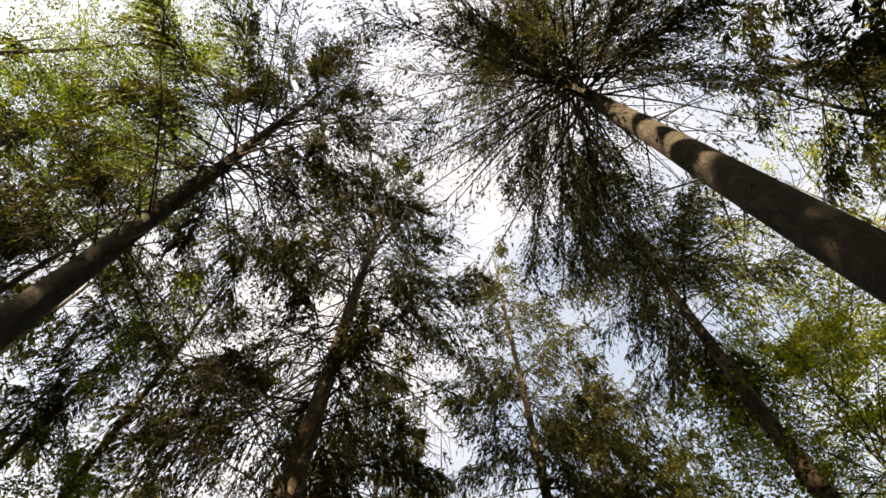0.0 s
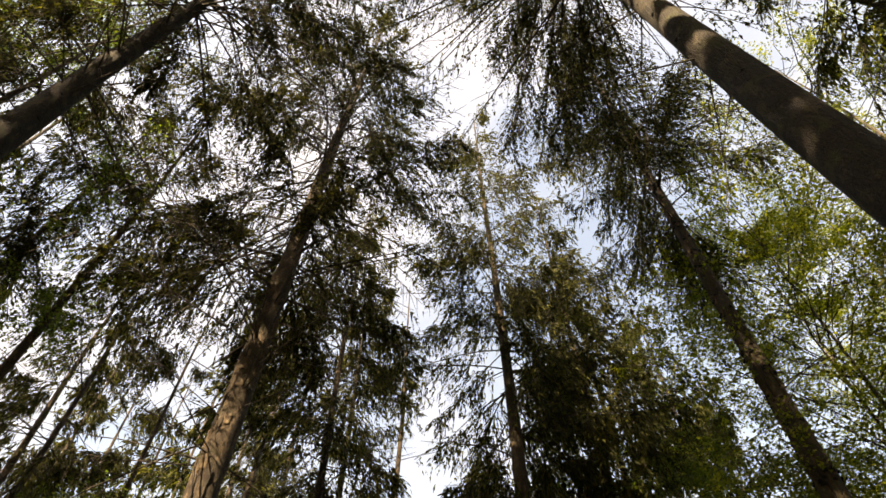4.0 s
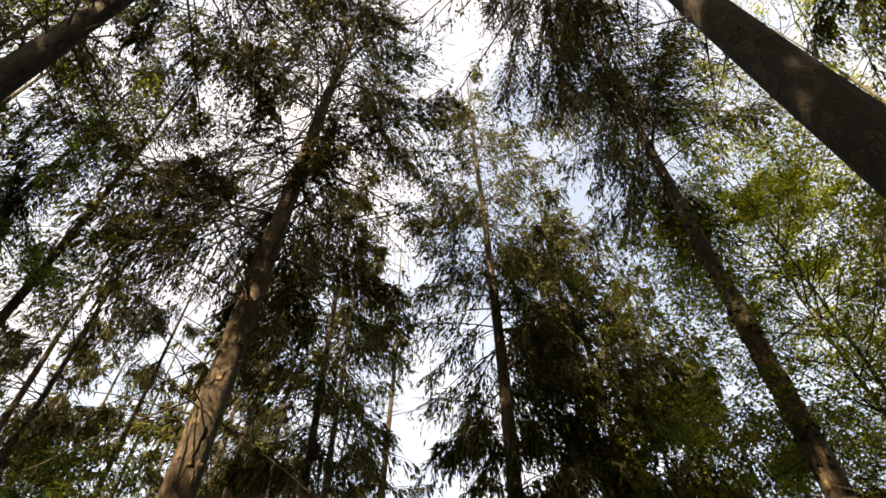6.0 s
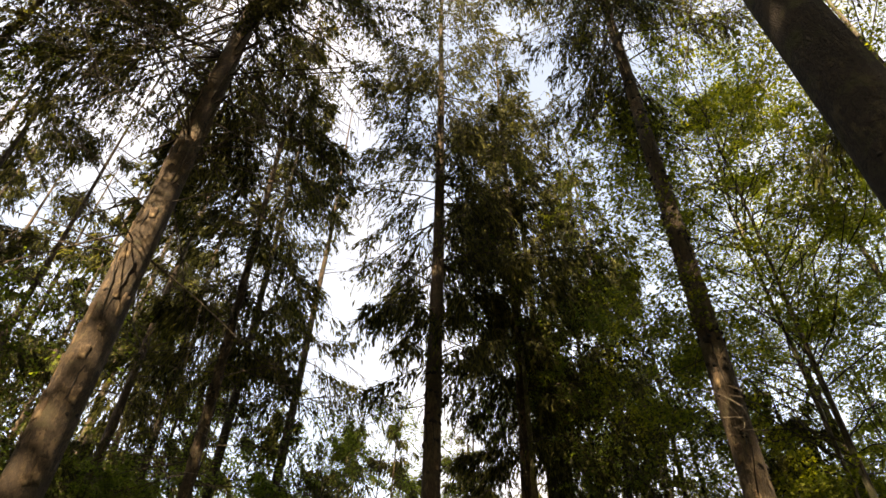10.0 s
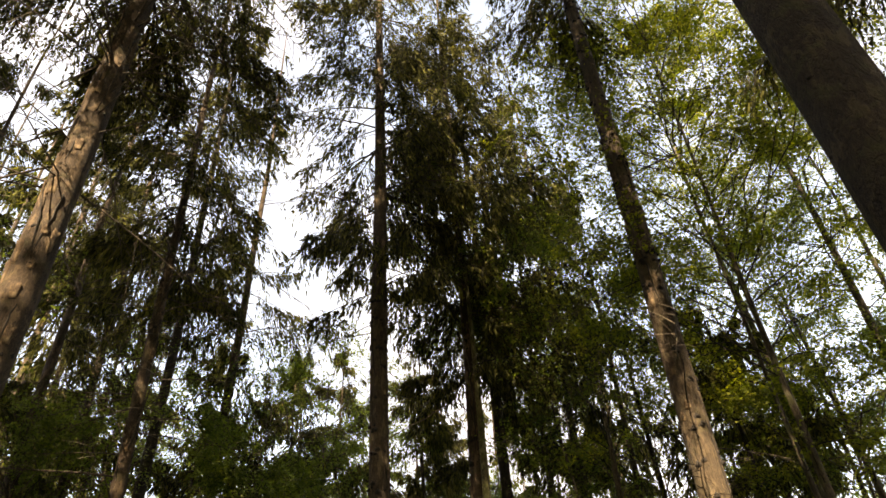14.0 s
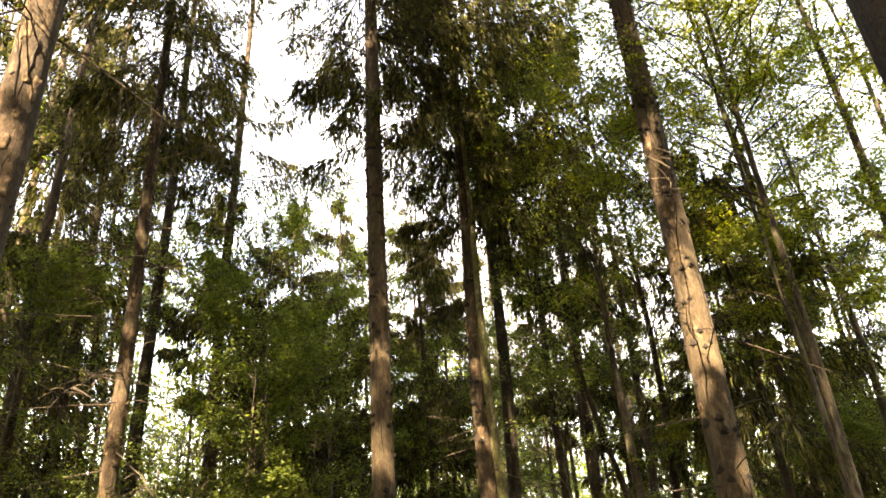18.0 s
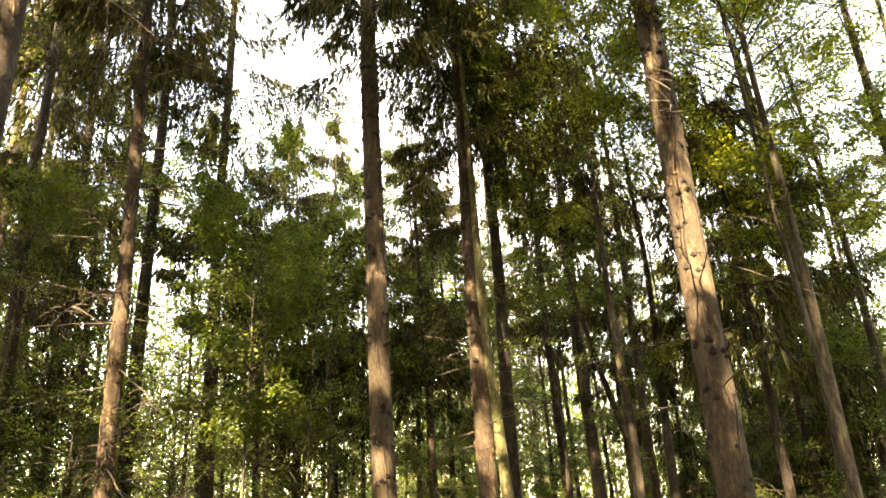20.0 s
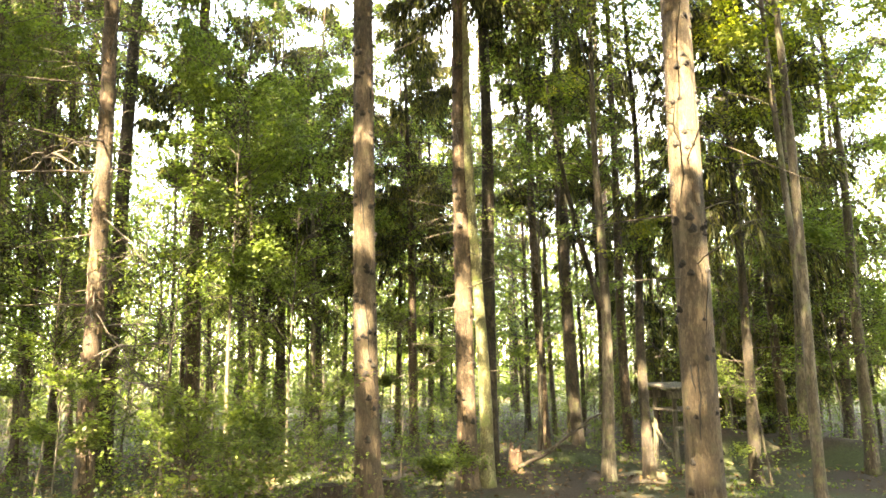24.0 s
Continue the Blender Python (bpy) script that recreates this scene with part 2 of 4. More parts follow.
def limb_mesh(lines, r0, sides=3):
    """Many tapered limbs joined: verts and quads."""
    n, st, _ = lines.shape
    d = unit(np.gradient(lines, axis=1))
    a = unit(np.cross(d, np.array([0.03, 0.05, 1.0])))
    b = np.cross(d, a)
    th = np.arange(sides) * 2 * math.pi / sides
    r = r0[:, None] * np.linspace(1, 0.22, st)[None]
    v = lines[:, :, None, :] + r[:, :, None, None] * (a[:, :, None, :] * np.cos(th)[None, None, :, None] + b[:, :, None, :] * np.sin(th)[None, None, :, None])
    base = (np.arange(n) * st * sides)[:, None, None]
    i = (np.arange(st - 1) * sides)[None, :, None]
    k = np.arange(sides)[None, None, :]
    k2 = (k + 1) % sides
    f = np.stack([base + i + k, base + i + k2, base + i + sides + k2, base + i + sides + k], -1).reshape(-1, 4)
    return v.reshape(-1, 3), f


def spruce_crown(rng, line, height, low, radius, count, twigs=22, needles=11, size=1.0, droop=0.55, thin=0.0, steps=6, taper=0.75, bare=0.12, wide=1.0):
    """Limbs in whorls with side shoots that hang like a fringe. Material 0 wood, 1 needles."""
    u = 1 - (1 - np.sort(rng.uniform(0, 1, count))) ** 0.66
    h = low + u * (height - low) * 0.99
    # whorls: a limb stands near one of the yearly rings
    h = low + np.round((h - low) / 0.55) * 0.55 + rng.uniform(-0.08, 0.08, count)
    az = rng.uniform(0, 2 * math.pi, count)
    ln = radius * np.clip((1 - u) ** taper, 0.07, 1) * rng.uniform(0.6, 1.2, count) * np.clip(0.6 + 2.2 * u, 0.6, 1)
    rise = 0.0 + 0.6 * u + rng.normal(0, 0.09, count)
    sag = 0.42 - 0.25 * u + rng.normal(0, 0.08, count)
    limbs = branch_lines(rng, at_height(line, np.minimum(h, height)), az, ln, rise, sag, steps)
    # the tips turn up again
    limbs[:, :, 2] += (np.linspace(0, 1, steps) ** 4)[None] * (0.16 * ln)[:, None]
    wood = limb_mesh(limbs, 0.006 + 0.0055 * ln)
    # some limbs are full, others nearly bare
    full = rng.uniform(0.12, 1.0, count) ** 2.2 * (0.35 + ln / radius)
    idx = np.sort(rng.choice(count, count * twigs, p=full / full.sum()))
    # inner part of the lower limbs is bare
    s = bare + (1 - bare) * rng.uniform(0, 1, len(idx)) ** 0.8
    if thin:
        keep = rng.uniform(0, 1, len(idx)) > thin
        idx, s = idx[keep], s[keep]
    p, tan = along(limbs, idx, s)
    side = unit(np.cross(tan, np.array([0, 0, 1.0]))) * rng.choice([-1, 1], len(idx))[:, None]
    down = np.array([0, 0, -1.0])
    hang = rng.uniform(0.1, 1.0, len(idx))[:, None] * droop
    d = unit(tan * 0.5 + side * rng.uniform(0.2, 0.9, (len(idx), 1)) / (0.6 + 0.5 * droop) + down * hang)
    tl = np.clip(ln[idx] * 0.36 * (1.2 - 0.7 * s), 0.18, 0.85) * rng.uniform(0.6, 1.3, len(idx))
    fall = (0.35 * droop + 0.1) * tl
    stems = blades(rng, p, unit(d * tl[:, None] + down * fall[:, None]), tl, np.full(len(idx), 0.013))
    j = np.repeat(np.arange(len(idx)), needles)
    q = rng.uniform(0.0, 1.0, len(j))
    start = p[j] + d[j] * (tl[j] * q)[:, None] + down * (fall[j] * q * q)[:, None]
    lie = unit(d[j] + down * (2 * fall[j] * q / tl[j])[:, None])
    nd = unit(lie + rng.normal(0, 0.27, (len(j), 3)) + down * (0.35 * droop * rng.uniform(0, 2.2, len(j)))[:, None])
    fol = blades(rng, start, nd, size * rng.uniform(0.08, 0.19, len(j)), size * wide * rng.uniform(0.012, 0.024, len(j)))
    return [(0, wood), (0, stems), (1, fol)]


def leaf_crown(rng, line, height, low, radius, count, twigs=16, leaves=9, size=1.0, flat=0.5, shape=0.55, simple=False):
    """Limbs with flat sprays of leaves in layers. Material 0 wood, 1 leaves."""
    u = rng.uniform(0, 1, count)
    h = low + u * (height - low) * 0.97
    az = rng.uniform(0, 2 * math.pi, count)
    ln = radius * np.sin(np.clip(0.25 + u * 2.7, 0, math.pi)) ** shape * rng.uniform(0.45, 1.15, count)
    rise = 0.55 + 0.75 * u + rng.normal(0, 0.2, count)
    sag = rng.uniform(0.1, 0.6, count)
    limbs = branch_lines(rng, at_height(line, h), az, ln, rise, sag)
    limbs[:, 1:] += rng.normal(0, 0.035, limbs[:, 1:].shape) * ln[:, None, None]
    wood = limb_mesh(limbs, 0.005 + 0.0035 * ln)
    full = rng.uniform(0.1, 1.0, count) ** 2
    idx = np.sort(rng.choice(count, count * twigs, p=full / full.sum()))
    s = 0.2 + 0.8 * rng.uniform(0, 1, len(idx)) ** 0.7
    p, tan = along(limbs, idx, s)
    side = unit(np.cross(tan, np.array([0, 0, 1.0]))) * rng.choice([-1, 1], len(idx))[:, None]
    d = unit(tan * 0.6 + side * rng.uniform(0.2, 1.0, (len(idx), 1)) + rng.normal(0, 0.25, (len(idx), 3)))
    tl = np.clip(ln[idx] * 0.38, 0.2, 0.8) * rng.uniform(0.5, 1.2, len(idx))
    stems = blades(rng, p, d, tl, np.full(len(idx), 0.008))
    j = np.repeat(np.arange(len(idx)), leaves)
    q = rng.uniform(0.1, 1.05, len(j))
    start = p[j] + d[j] * (tl[j] * q)[:, None] + rng.normal(0, 0.035, (len(j), 3))
    lf = leaf_quads(rng, start, d[j], size, flat)
    return [(0, wood), (0, stems), (1, lf[:, [1, 2, 3]] if simple else lf)]


def leaf_quads(rng, start, along_dir, size, flat):
    """Pointed leaves, folded a little along the midrib."""
    n = len(start)
    ld = unit(along_dir * 0.6 + rng.normal(0, 0.55, (n, 3)) * np.array([1, 1, 0.5]) + np.array([0, 0, -0.15]))
    nrm = unit(np.array([0, 0, 1.0]) * flat * 2 + rng.normal(0, 0.6, (n, 3)))
    side = unit(np.cross(ld, nrm))
    up = np.cross(side, ld)
    L = (size * rng.uniform(0.055, 0.10, n))[:, None]
    W = L * rng.uniform(0.26, 0.36, (n, 1))
    mid = start + ld * L * 0.48
    fold = up * W * 0.35
    return np.stack([start, mid - side * W + fold, start + ld * L, mid + side * W + fold], 1)


def dead_twig_mesh(rng, length, r0, forks=3):
    """A bare, crooked branch that bows down and turns up at the tip, with side shoots."""
    n = 8
    s = np.linspace(0, 1, n)
    y = s * length
    bow = rng.uniform(0.12, 0.3)
    z = length * (0.08 * s - bow * s ** 2 + 0.6 * bow * s ** 4) + rng.normal(0, 0.012 * length, n) * s
    x = np.cumsum(rng.normal(0, 0.018 * length, n)) * s
    main = np.stack([x, y, z], 1)
    groups = [(0, tube(main, r0 * (1 - 0.8 * s), 5))]
    for _ in range(forks):
        k = rng.uniform(0.25, 0.92)
        p0 = np.array([np.interp(k, s, x), k * length, np.interp(k, s, z)])
        dv = np.array([rng.choice([-1, 1]) * rng.uniform(0.4, 1.0), rng.uniform(0.4, 1.0), rng.uniform(-0.6, 0.1)])
        fl = length * rng.uniform(0.1, 0.32) * (1.15 - 0.6 * k)
        pts = p0 + unit(dv) * np.linspace(0, fl, 4)[:, None]
        pts[:, 2] -= 0.22 * fl * np.linspace(0, 1, 4) ** 2
        groups.append((0, tube(pts, r0 * 0.5 * np.array([1, 0.8, 0.5, 0.25]), 3)))
    return mesh_from("dead_twig", groups)


rngs = np.random.default_rng(7)
DEAD = [dead_twig_mesh(rngs, ln, r, fk) for ln, r, fk in
        ((0.35, 0.005, 1), (0.6, 0.006, 3), (0.9, 0.007, 4), (1.3, 0.008, 6), (1.8, 0.009, 8), (2.3, 0.011, 11), (2.9, 0.013, 14))]


def stub_mesh():
    """A flat dark knot where a limb died off, with a ragged rim and a broken nub."""
    pts = np.array([[0, -0.02, 0], [0, 0.0, 0], [0, 0.004, 0.0], [0.001, 0.006, 0.0], [0.002, 0.014, -0.001], [0.002, 0.016, -0.002]])
    radii = np.array([0.021, 0.021, 0.017, 0.010, 0.007, 0.002])
    rim = 1 + 0.22 * np.sin(np.arange(9) * 2.1) + 0.12 * np.cos(np.arange(9) * 3.7)
    return mesh_from("branch_stub", [(0, tube(pts, radii[:, None] * rim[None, :], 9))])


STUB = stub_mesh()


def place(az, d, z=0.0):
    p = heading(az, 0, d)
    return (p.x, p.y, z)


def add_dead(rng, tree, line, radii, low, high, count, longest=4, shortest=0):
    """Bare branches round a stem, each a part of its own."""
    for h in np.sort(rng.uniform(low, high, count)):
        a = rng.uniform(0, 360)
        c = at_height(line, np.array([h]))[0]
        r = float(np.interp(h, line[:, 2], radii.mean(axis=1)))
        ob = part("dead_branch", DEAD[int(rng.integers(shortest, longest + 1))], TWIG, tree)
        out = heading(a, 0, r * 0.9)
        ob.matrix_basis = Matrix.Translation((c[0] + out.x, c[1] + out.y, h)) @ pose(0, 0, 0, rng.uniform(-25, 12), rng.uniform(-40, 40), -a)


def add_stubs(rng, tree, line, radii, low, high, count, big=1.0):
    """Knots in loose whorls up the stem."""
    for h in np.sort(rng.uniform(low, high, count)):
        h = round(h / 0.42) * 0.42 + rng.uniform(-0.09, 0.09)
        if h < 0.25:
            continue
        a = rng.uniform(0, 360)
        c = at_height(line, np.array([h]))[0]
        r = float(np.interp(h, line[:, 2], radii.mean(axis=1)))
        out = heading(a, 0, r * 0.97)
        ob = part("branch_stub", STUB, KNOT, tree)
        k = big * rng.uniform(0.7, 1.35)
        ob.matrix_basis = Matrix.Translation((c[0] + out.x, c[1] + out.y, h)) @ pose(0, 0, 0, rng.uniform(-30, 15), 0, -a) @ Matrix.Scale(k, 4)


def flake_mesh(rng, w, h):
    """A curled plate of bark, loose at one end."""
    u, v = np.meshgrid(np.linspace(-1, 1, 5), np.linspace(-1, 1, 5))
    edge = 1 + 0.25 * np.sin(u * 3 + rng.uniform(0, 6)) * np.cos(v * 2.5 + rng.uniform(0, 6))
    x, z = u * w / 2 * edge, v * h / 2 * edge
    lift = 0.004 + 0.010 * np.clip(v, 0, 1) ** 2 - 2.2 * x ** 2
    top = np.stack([x, lift, z], -1).reshape(-1, 3)
    low = np.stack([x * 1.04, lift - 0.012, z * 1.04], -1).reshape(-1, 3)
    i = (np.arange(4)[:, None] * 5 + np.arange(4)[None, :]).ravel()
    f = np.stack([i, i + 5, i + 6, i + 1], 1)
    rim = [0, 1, 2, 3, 4, 9, 14, 19, 24, 23, 22, 21, 20, 15, 10, 5]
    sides = np.array([[rim[k], rim[(k + 1) % 16], rim[(k + 1) % 16] + 25, rim[k] + 25] for k in range(16)])
    return mesh_from("bark_flake", [(0, (np.vstack([top, low]), np.vstack([f, sides])))])


FLAKES = [flake_mesh(rngs, w, h) for w, h in ((0.05, 0.09), (0.07, 0.14), (0.08, 0.20), (0.06, 0.24))]


def crack_mesh(rng, length):
    """A thin dark split that runs up the stem and forks."""
    n = 9
    s = np.linspace(0, 1, n)
    x = np.cumsum(rng.normal(0, 0.006, n))
    pts = np.stack([x, 0 * s, s * length], 1)
    k = int(rng.integers(3, 6))
    arm = np.stack([x[k] + np.linspace(0, 0.035, 4), np.zeros(4), s[k] * length + np.linspace(0, 0.3 * length, 4)], 1)
    return mesh_from("bark_crack", [(0, tube(pts, 0.0045 + 0.004 * np.sin(s * 3.0), 5)), (0, tube(arm, np.array([0.005, 0.004, 0.003, 0.001]), 4))])


CRACKS = [crack_mesh(rngs, ln) for ln in (0.25, 0.4, 0.6, 0.8)]


def add_bark(rng, tree, line, radii, low, high, flakes, cracks, facing, mat):
    """Loose plates and dark splits on the bark, each a part of its own."""
    for k in range(flakes + cracks):
        h = rng.uniform(low, high)
        a = rng.uniform(0, 360) if k < flakes else facing + rng.uniform(-75, 75)
        c = at_height(line, np.array([h]))[0]
        r = float(np.interp(h, line[:, 2], radii.mean(axis=1)))
        out = heading(a, 0, r * (1.01 if k < flakes else 0.962))
        if k < flakes:
            ob = part("bark_flake", FLAKES[int(rng.integers(len(FLAKES)))], mat, tree)
        else:
            ob = part("bark_crack", CRACKS[int(rng.integers(len(CRACKS)))], KNOT, tree)
        ob.matrix_basis = Matrix.Translation((c[0] + out.x, c[1] + out.y, h)) @ pose(0, 0, 0, 0, rng.uniform(-8, 8), -a)


def spruce(seed, az, d, dia, height, low, radius, count, label, lean=(0, 0), dead=0, dead_range=(2, 9), longest=4, stubs=0,
           twigs=22, needles=11, size=1.0, mat=SPRUCE_BARK, fol=NEEDLES, wobble=0.05, thin=0.0, droop=0.55, stub_size=1.0, coarse=False, taper=0.75, bare=0.12, wide=1.5, flakes=0, cracks=0, shortest=0):
    rng = np.random.default_rng(seed)
    tree = tagged(new("spruce_tree"), label, "tree", "spruces of the wood")
    tree.location = place(az, d)
    line, r = trunk_data(rng, height, dia, lean, wobble, 7 if coarse else 14, n=14 if coarse else 30)
    part("trunk", mesh_from("trunk", [(0, tube(line, r, r.shape[1]))]), mat, tree, smooth=True)
    if count:
        part("crown", mesh_from("crown", spruce_crown(rng, line, height, low, radius, count, twigs, needles, size, droop, thin, 4 if coarse else 6, taper, bare, wide)), [BOUGH, fol], tree,
             "drooping sprays of dark green needles")
    if dead:
        add_dead(rng, tree, line, r, dead_range[0], dead_range[1], dead, longest, shortest)
    if stubs:
        add_stubs(rng, tree, line, r, 0.3, max(low, 6.0), stubs, stub_size)
    if flakes or cracks:
        add_bark(rng, tree, line, r, 0.4, max(low, 6.0), flakes, cracks, az + 180, PEELED)
    return tree


def broadleaf(seed, az, d, dia, height, low, radius, count, label, lean=(0, 0), twigs=16, leaves=9, size=1.0, mat=GREY_BARK, fol=LEAVES,
              wobble=0.1, dead=0, dead_range=(1.5, 6), name="beech_tree", flare=1.3, simple=False, flat=0.5, coarse=False):
    rng = np.random.default_rng(seed)
    tree = tagged(new(name), label, "tree", "broadleaved trees of the wood")
    tree.location = place(az, d)
    line, r = trunk_data(rng, height, dia, lean, wobble, 7 if coarse else 12, flare, 14 if coarse else 30)
    part("trunk", mesh_from("trunk", [(0, tube(line, r, r.shape[1]))]), mat, tree, smooth=True)
    part("crown", mesh_from("crown", leaf_crown(rng, line, height, low, radius, count, twigs, leaves, size, flat, 0.55, simple)), [BOUGH, fol], tree, "thin layered sprays of leaves")
    if dead:
        add_dead(rng, tree, line, r, dead_range[0], dead_range[1], dead, 3)
    return tree


# ---- ground ----
def ground():
    n = 110
    u = np.linspace(-1, 1, n)
    xs = np.sign(u) * (np.abs(u) ** 2.6) * 1500 + u * 22
    X, Y = np.meshgrid(xs, xs)
    Z = np.array([noise.noise((x * 0.35, y * 0.35, 0)) * 0.10 + noise.noise((x * 1.3, y * 1.3, 4)) * 0.04 for x, y in zip(X.ravel(), Y.ravel())])
    Z = Z * np.clip(1 - np.hypot(X, Y).ravel() / 120, 0, 1)
    i = np.arange(n - 1)
    a = (i[:, None] * n + i[None, :]).ravel()
    me = mesh_from("ground", [(0, (np.stack([X.ravel(), Y.ravel(), Z], 1), np.stack([a, a + 1, a + n + 1, a + n], 1)))])
    me.materials.append(SOIL)
    me.shade_smooth()
    return tagged(new("ground", me), "brown needle litter and moss on the forest floor", "ground", kind="structure")


ground()

# ---- near trees ----
NEAR = "tall spruce with flaky brown bark and dead side twigs"
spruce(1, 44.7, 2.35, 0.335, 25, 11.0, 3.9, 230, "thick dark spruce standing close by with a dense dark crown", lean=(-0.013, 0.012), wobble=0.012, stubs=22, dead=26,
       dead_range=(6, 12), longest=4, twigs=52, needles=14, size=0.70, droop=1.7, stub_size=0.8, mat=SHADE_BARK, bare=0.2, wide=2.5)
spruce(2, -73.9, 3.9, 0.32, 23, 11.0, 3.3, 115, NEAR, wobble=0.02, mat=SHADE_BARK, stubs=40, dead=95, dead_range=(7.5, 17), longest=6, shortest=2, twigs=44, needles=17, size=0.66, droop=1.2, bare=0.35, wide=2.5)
spruce(3, -37.8, 5.9, 0.38, 26.5, 10.0, 3.4, 145, "spruce with peeling sunlit bark and many bare twigs", lean=(0.014, 0.0), wobble=0.03, flakes=110, cracks=10, shortest=3, stubs=60, dead=150, dead_range=(6.5, 19), longest=6,
       twigs=48, needles=16, size=0.74, droop=1.2, bare=0.35, wide=2.5)
spruce(4, -25.6, 9.6, 0.225, 21, 8.5, 2.3, 80, NEAR, flakes=70, cracks=8, lean=(-0.010, -0.005), wobble=0.025, stubs=60, dead=95, dead_range=(1.4, 9.5), longest=6, shortest=1, twigs=40, needles=9, size=1.25, droop=1.0)
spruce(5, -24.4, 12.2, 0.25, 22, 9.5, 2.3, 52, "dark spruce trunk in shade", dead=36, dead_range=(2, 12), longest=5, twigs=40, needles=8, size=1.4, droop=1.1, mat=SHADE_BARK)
spruce(6, -5.15, 8.9, 0.315, 26.5, 8.2, 2.3, 150, "straight spruce with a bare pinkish-brown trunk", lean=(-0.010, 0.0), wobble=0.025, flakes=14, cracks=14, stubs=210, dead=16, dead_range=(5, 12), longest=4,
       twigs=40, needles=9, size=1.25, droop=1.2, taper=0.42, stub_size=1.5, mat=TAN_BARK)
spruce(7, 2.65, 10.2, 0.285, 21.5, 7.0, 2.2, 110, "spruce standing close beside a thinner mossy stem", stubs=70, dead=34, dead_range=(1.3, 8), longest=4, twigs=40, needles=9, size=1.3, droop=1.3,
       taper=0.5, stub_size=1.8, wobble=0.03, flakes=40, cracks=10)
broadleaf(8, 4.2, 10.3, 0.19, 12, 6.5, 1.4, 20, "thin mossy yellow-green stem close beside a spruce", mat=MOSSY_BARK, dead=8)
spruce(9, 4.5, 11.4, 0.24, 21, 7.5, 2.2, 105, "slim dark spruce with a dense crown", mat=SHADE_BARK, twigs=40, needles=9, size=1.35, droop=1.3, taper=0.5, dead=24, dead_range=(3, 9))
spruce(10, 20.45, 7.0, 0.335, 26.5, 12.4, 3.0, 125, "thick spruce trunk with knots and a bright sunlit patch", lean=(0.010, -0.004), wobble=0.025, flakes=26, cracks=14, stubs=270, dead=44, dead_range=(2.3, 14), longest=4,
       twigs=40, needles=9, size=1.15, droop=1.1, stub_size=1.5, mat=TAN_BARK)
broadleaf(11, 28.1, 8.6, 0.118, 15, 4.0, 2.8, 70, "grey beech stem with a leaning twin", fol=YELLOW_LEAVES, lean=(0.012, -0.006), twigs=24, leaves=20, size=0.95, simple=True, wobble=0.03)
broadleaf(12, 28.3, 9.1, 0.09, 14, 4.5, 2.6, 55, "slim grey beech stem catching the sun", fol=YELLOW_LEAVES, lean=(-0.014, 0.006), twigs=24, leaves=20, size=0.95, simple=True, wobble=0.03)
fork = broadleaf(13, 13.7, 10.8, 0.19, 9.5, 3.2, 2.6, 38, "forked beech with a dark trunk", lean=(-0.01, 0), twigs=22, leaves=24, size=0.85, simple=True)
# the lighter leaf colour here stands in for sun on the crown
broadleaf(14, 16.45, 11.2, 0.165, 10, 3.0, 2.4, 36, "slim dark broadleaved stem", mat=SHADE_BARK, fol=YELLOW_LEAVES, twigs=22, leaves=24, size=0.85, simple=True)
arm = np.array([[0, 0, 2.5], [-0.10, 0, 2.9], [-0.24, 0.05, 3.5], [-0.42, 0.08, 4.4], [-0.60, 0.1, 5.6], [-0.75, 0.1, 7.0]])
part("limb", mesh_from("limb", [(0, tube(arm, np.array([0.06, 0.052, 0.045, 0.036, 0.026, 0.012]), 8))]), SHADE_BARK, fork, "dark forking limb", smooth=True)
# unseen spruces added behind the camera, towards the sun, to shade the near trunks
SUN_BLOCKER = "unseen low dense young spruce added to block the sun"
spruce(61, 210.3, 2.9, 0.14, 11.5, 3.4, 1.5, 110, SUN_BLOCKER, twigs=30, needles=7, size=2.4)
spruce(62, 244.5, 7.4, 0.18, 10.5, 1.5, 1.9, 100, SUN_BLOCKER, twigs=30, needles=7, size=2.4)

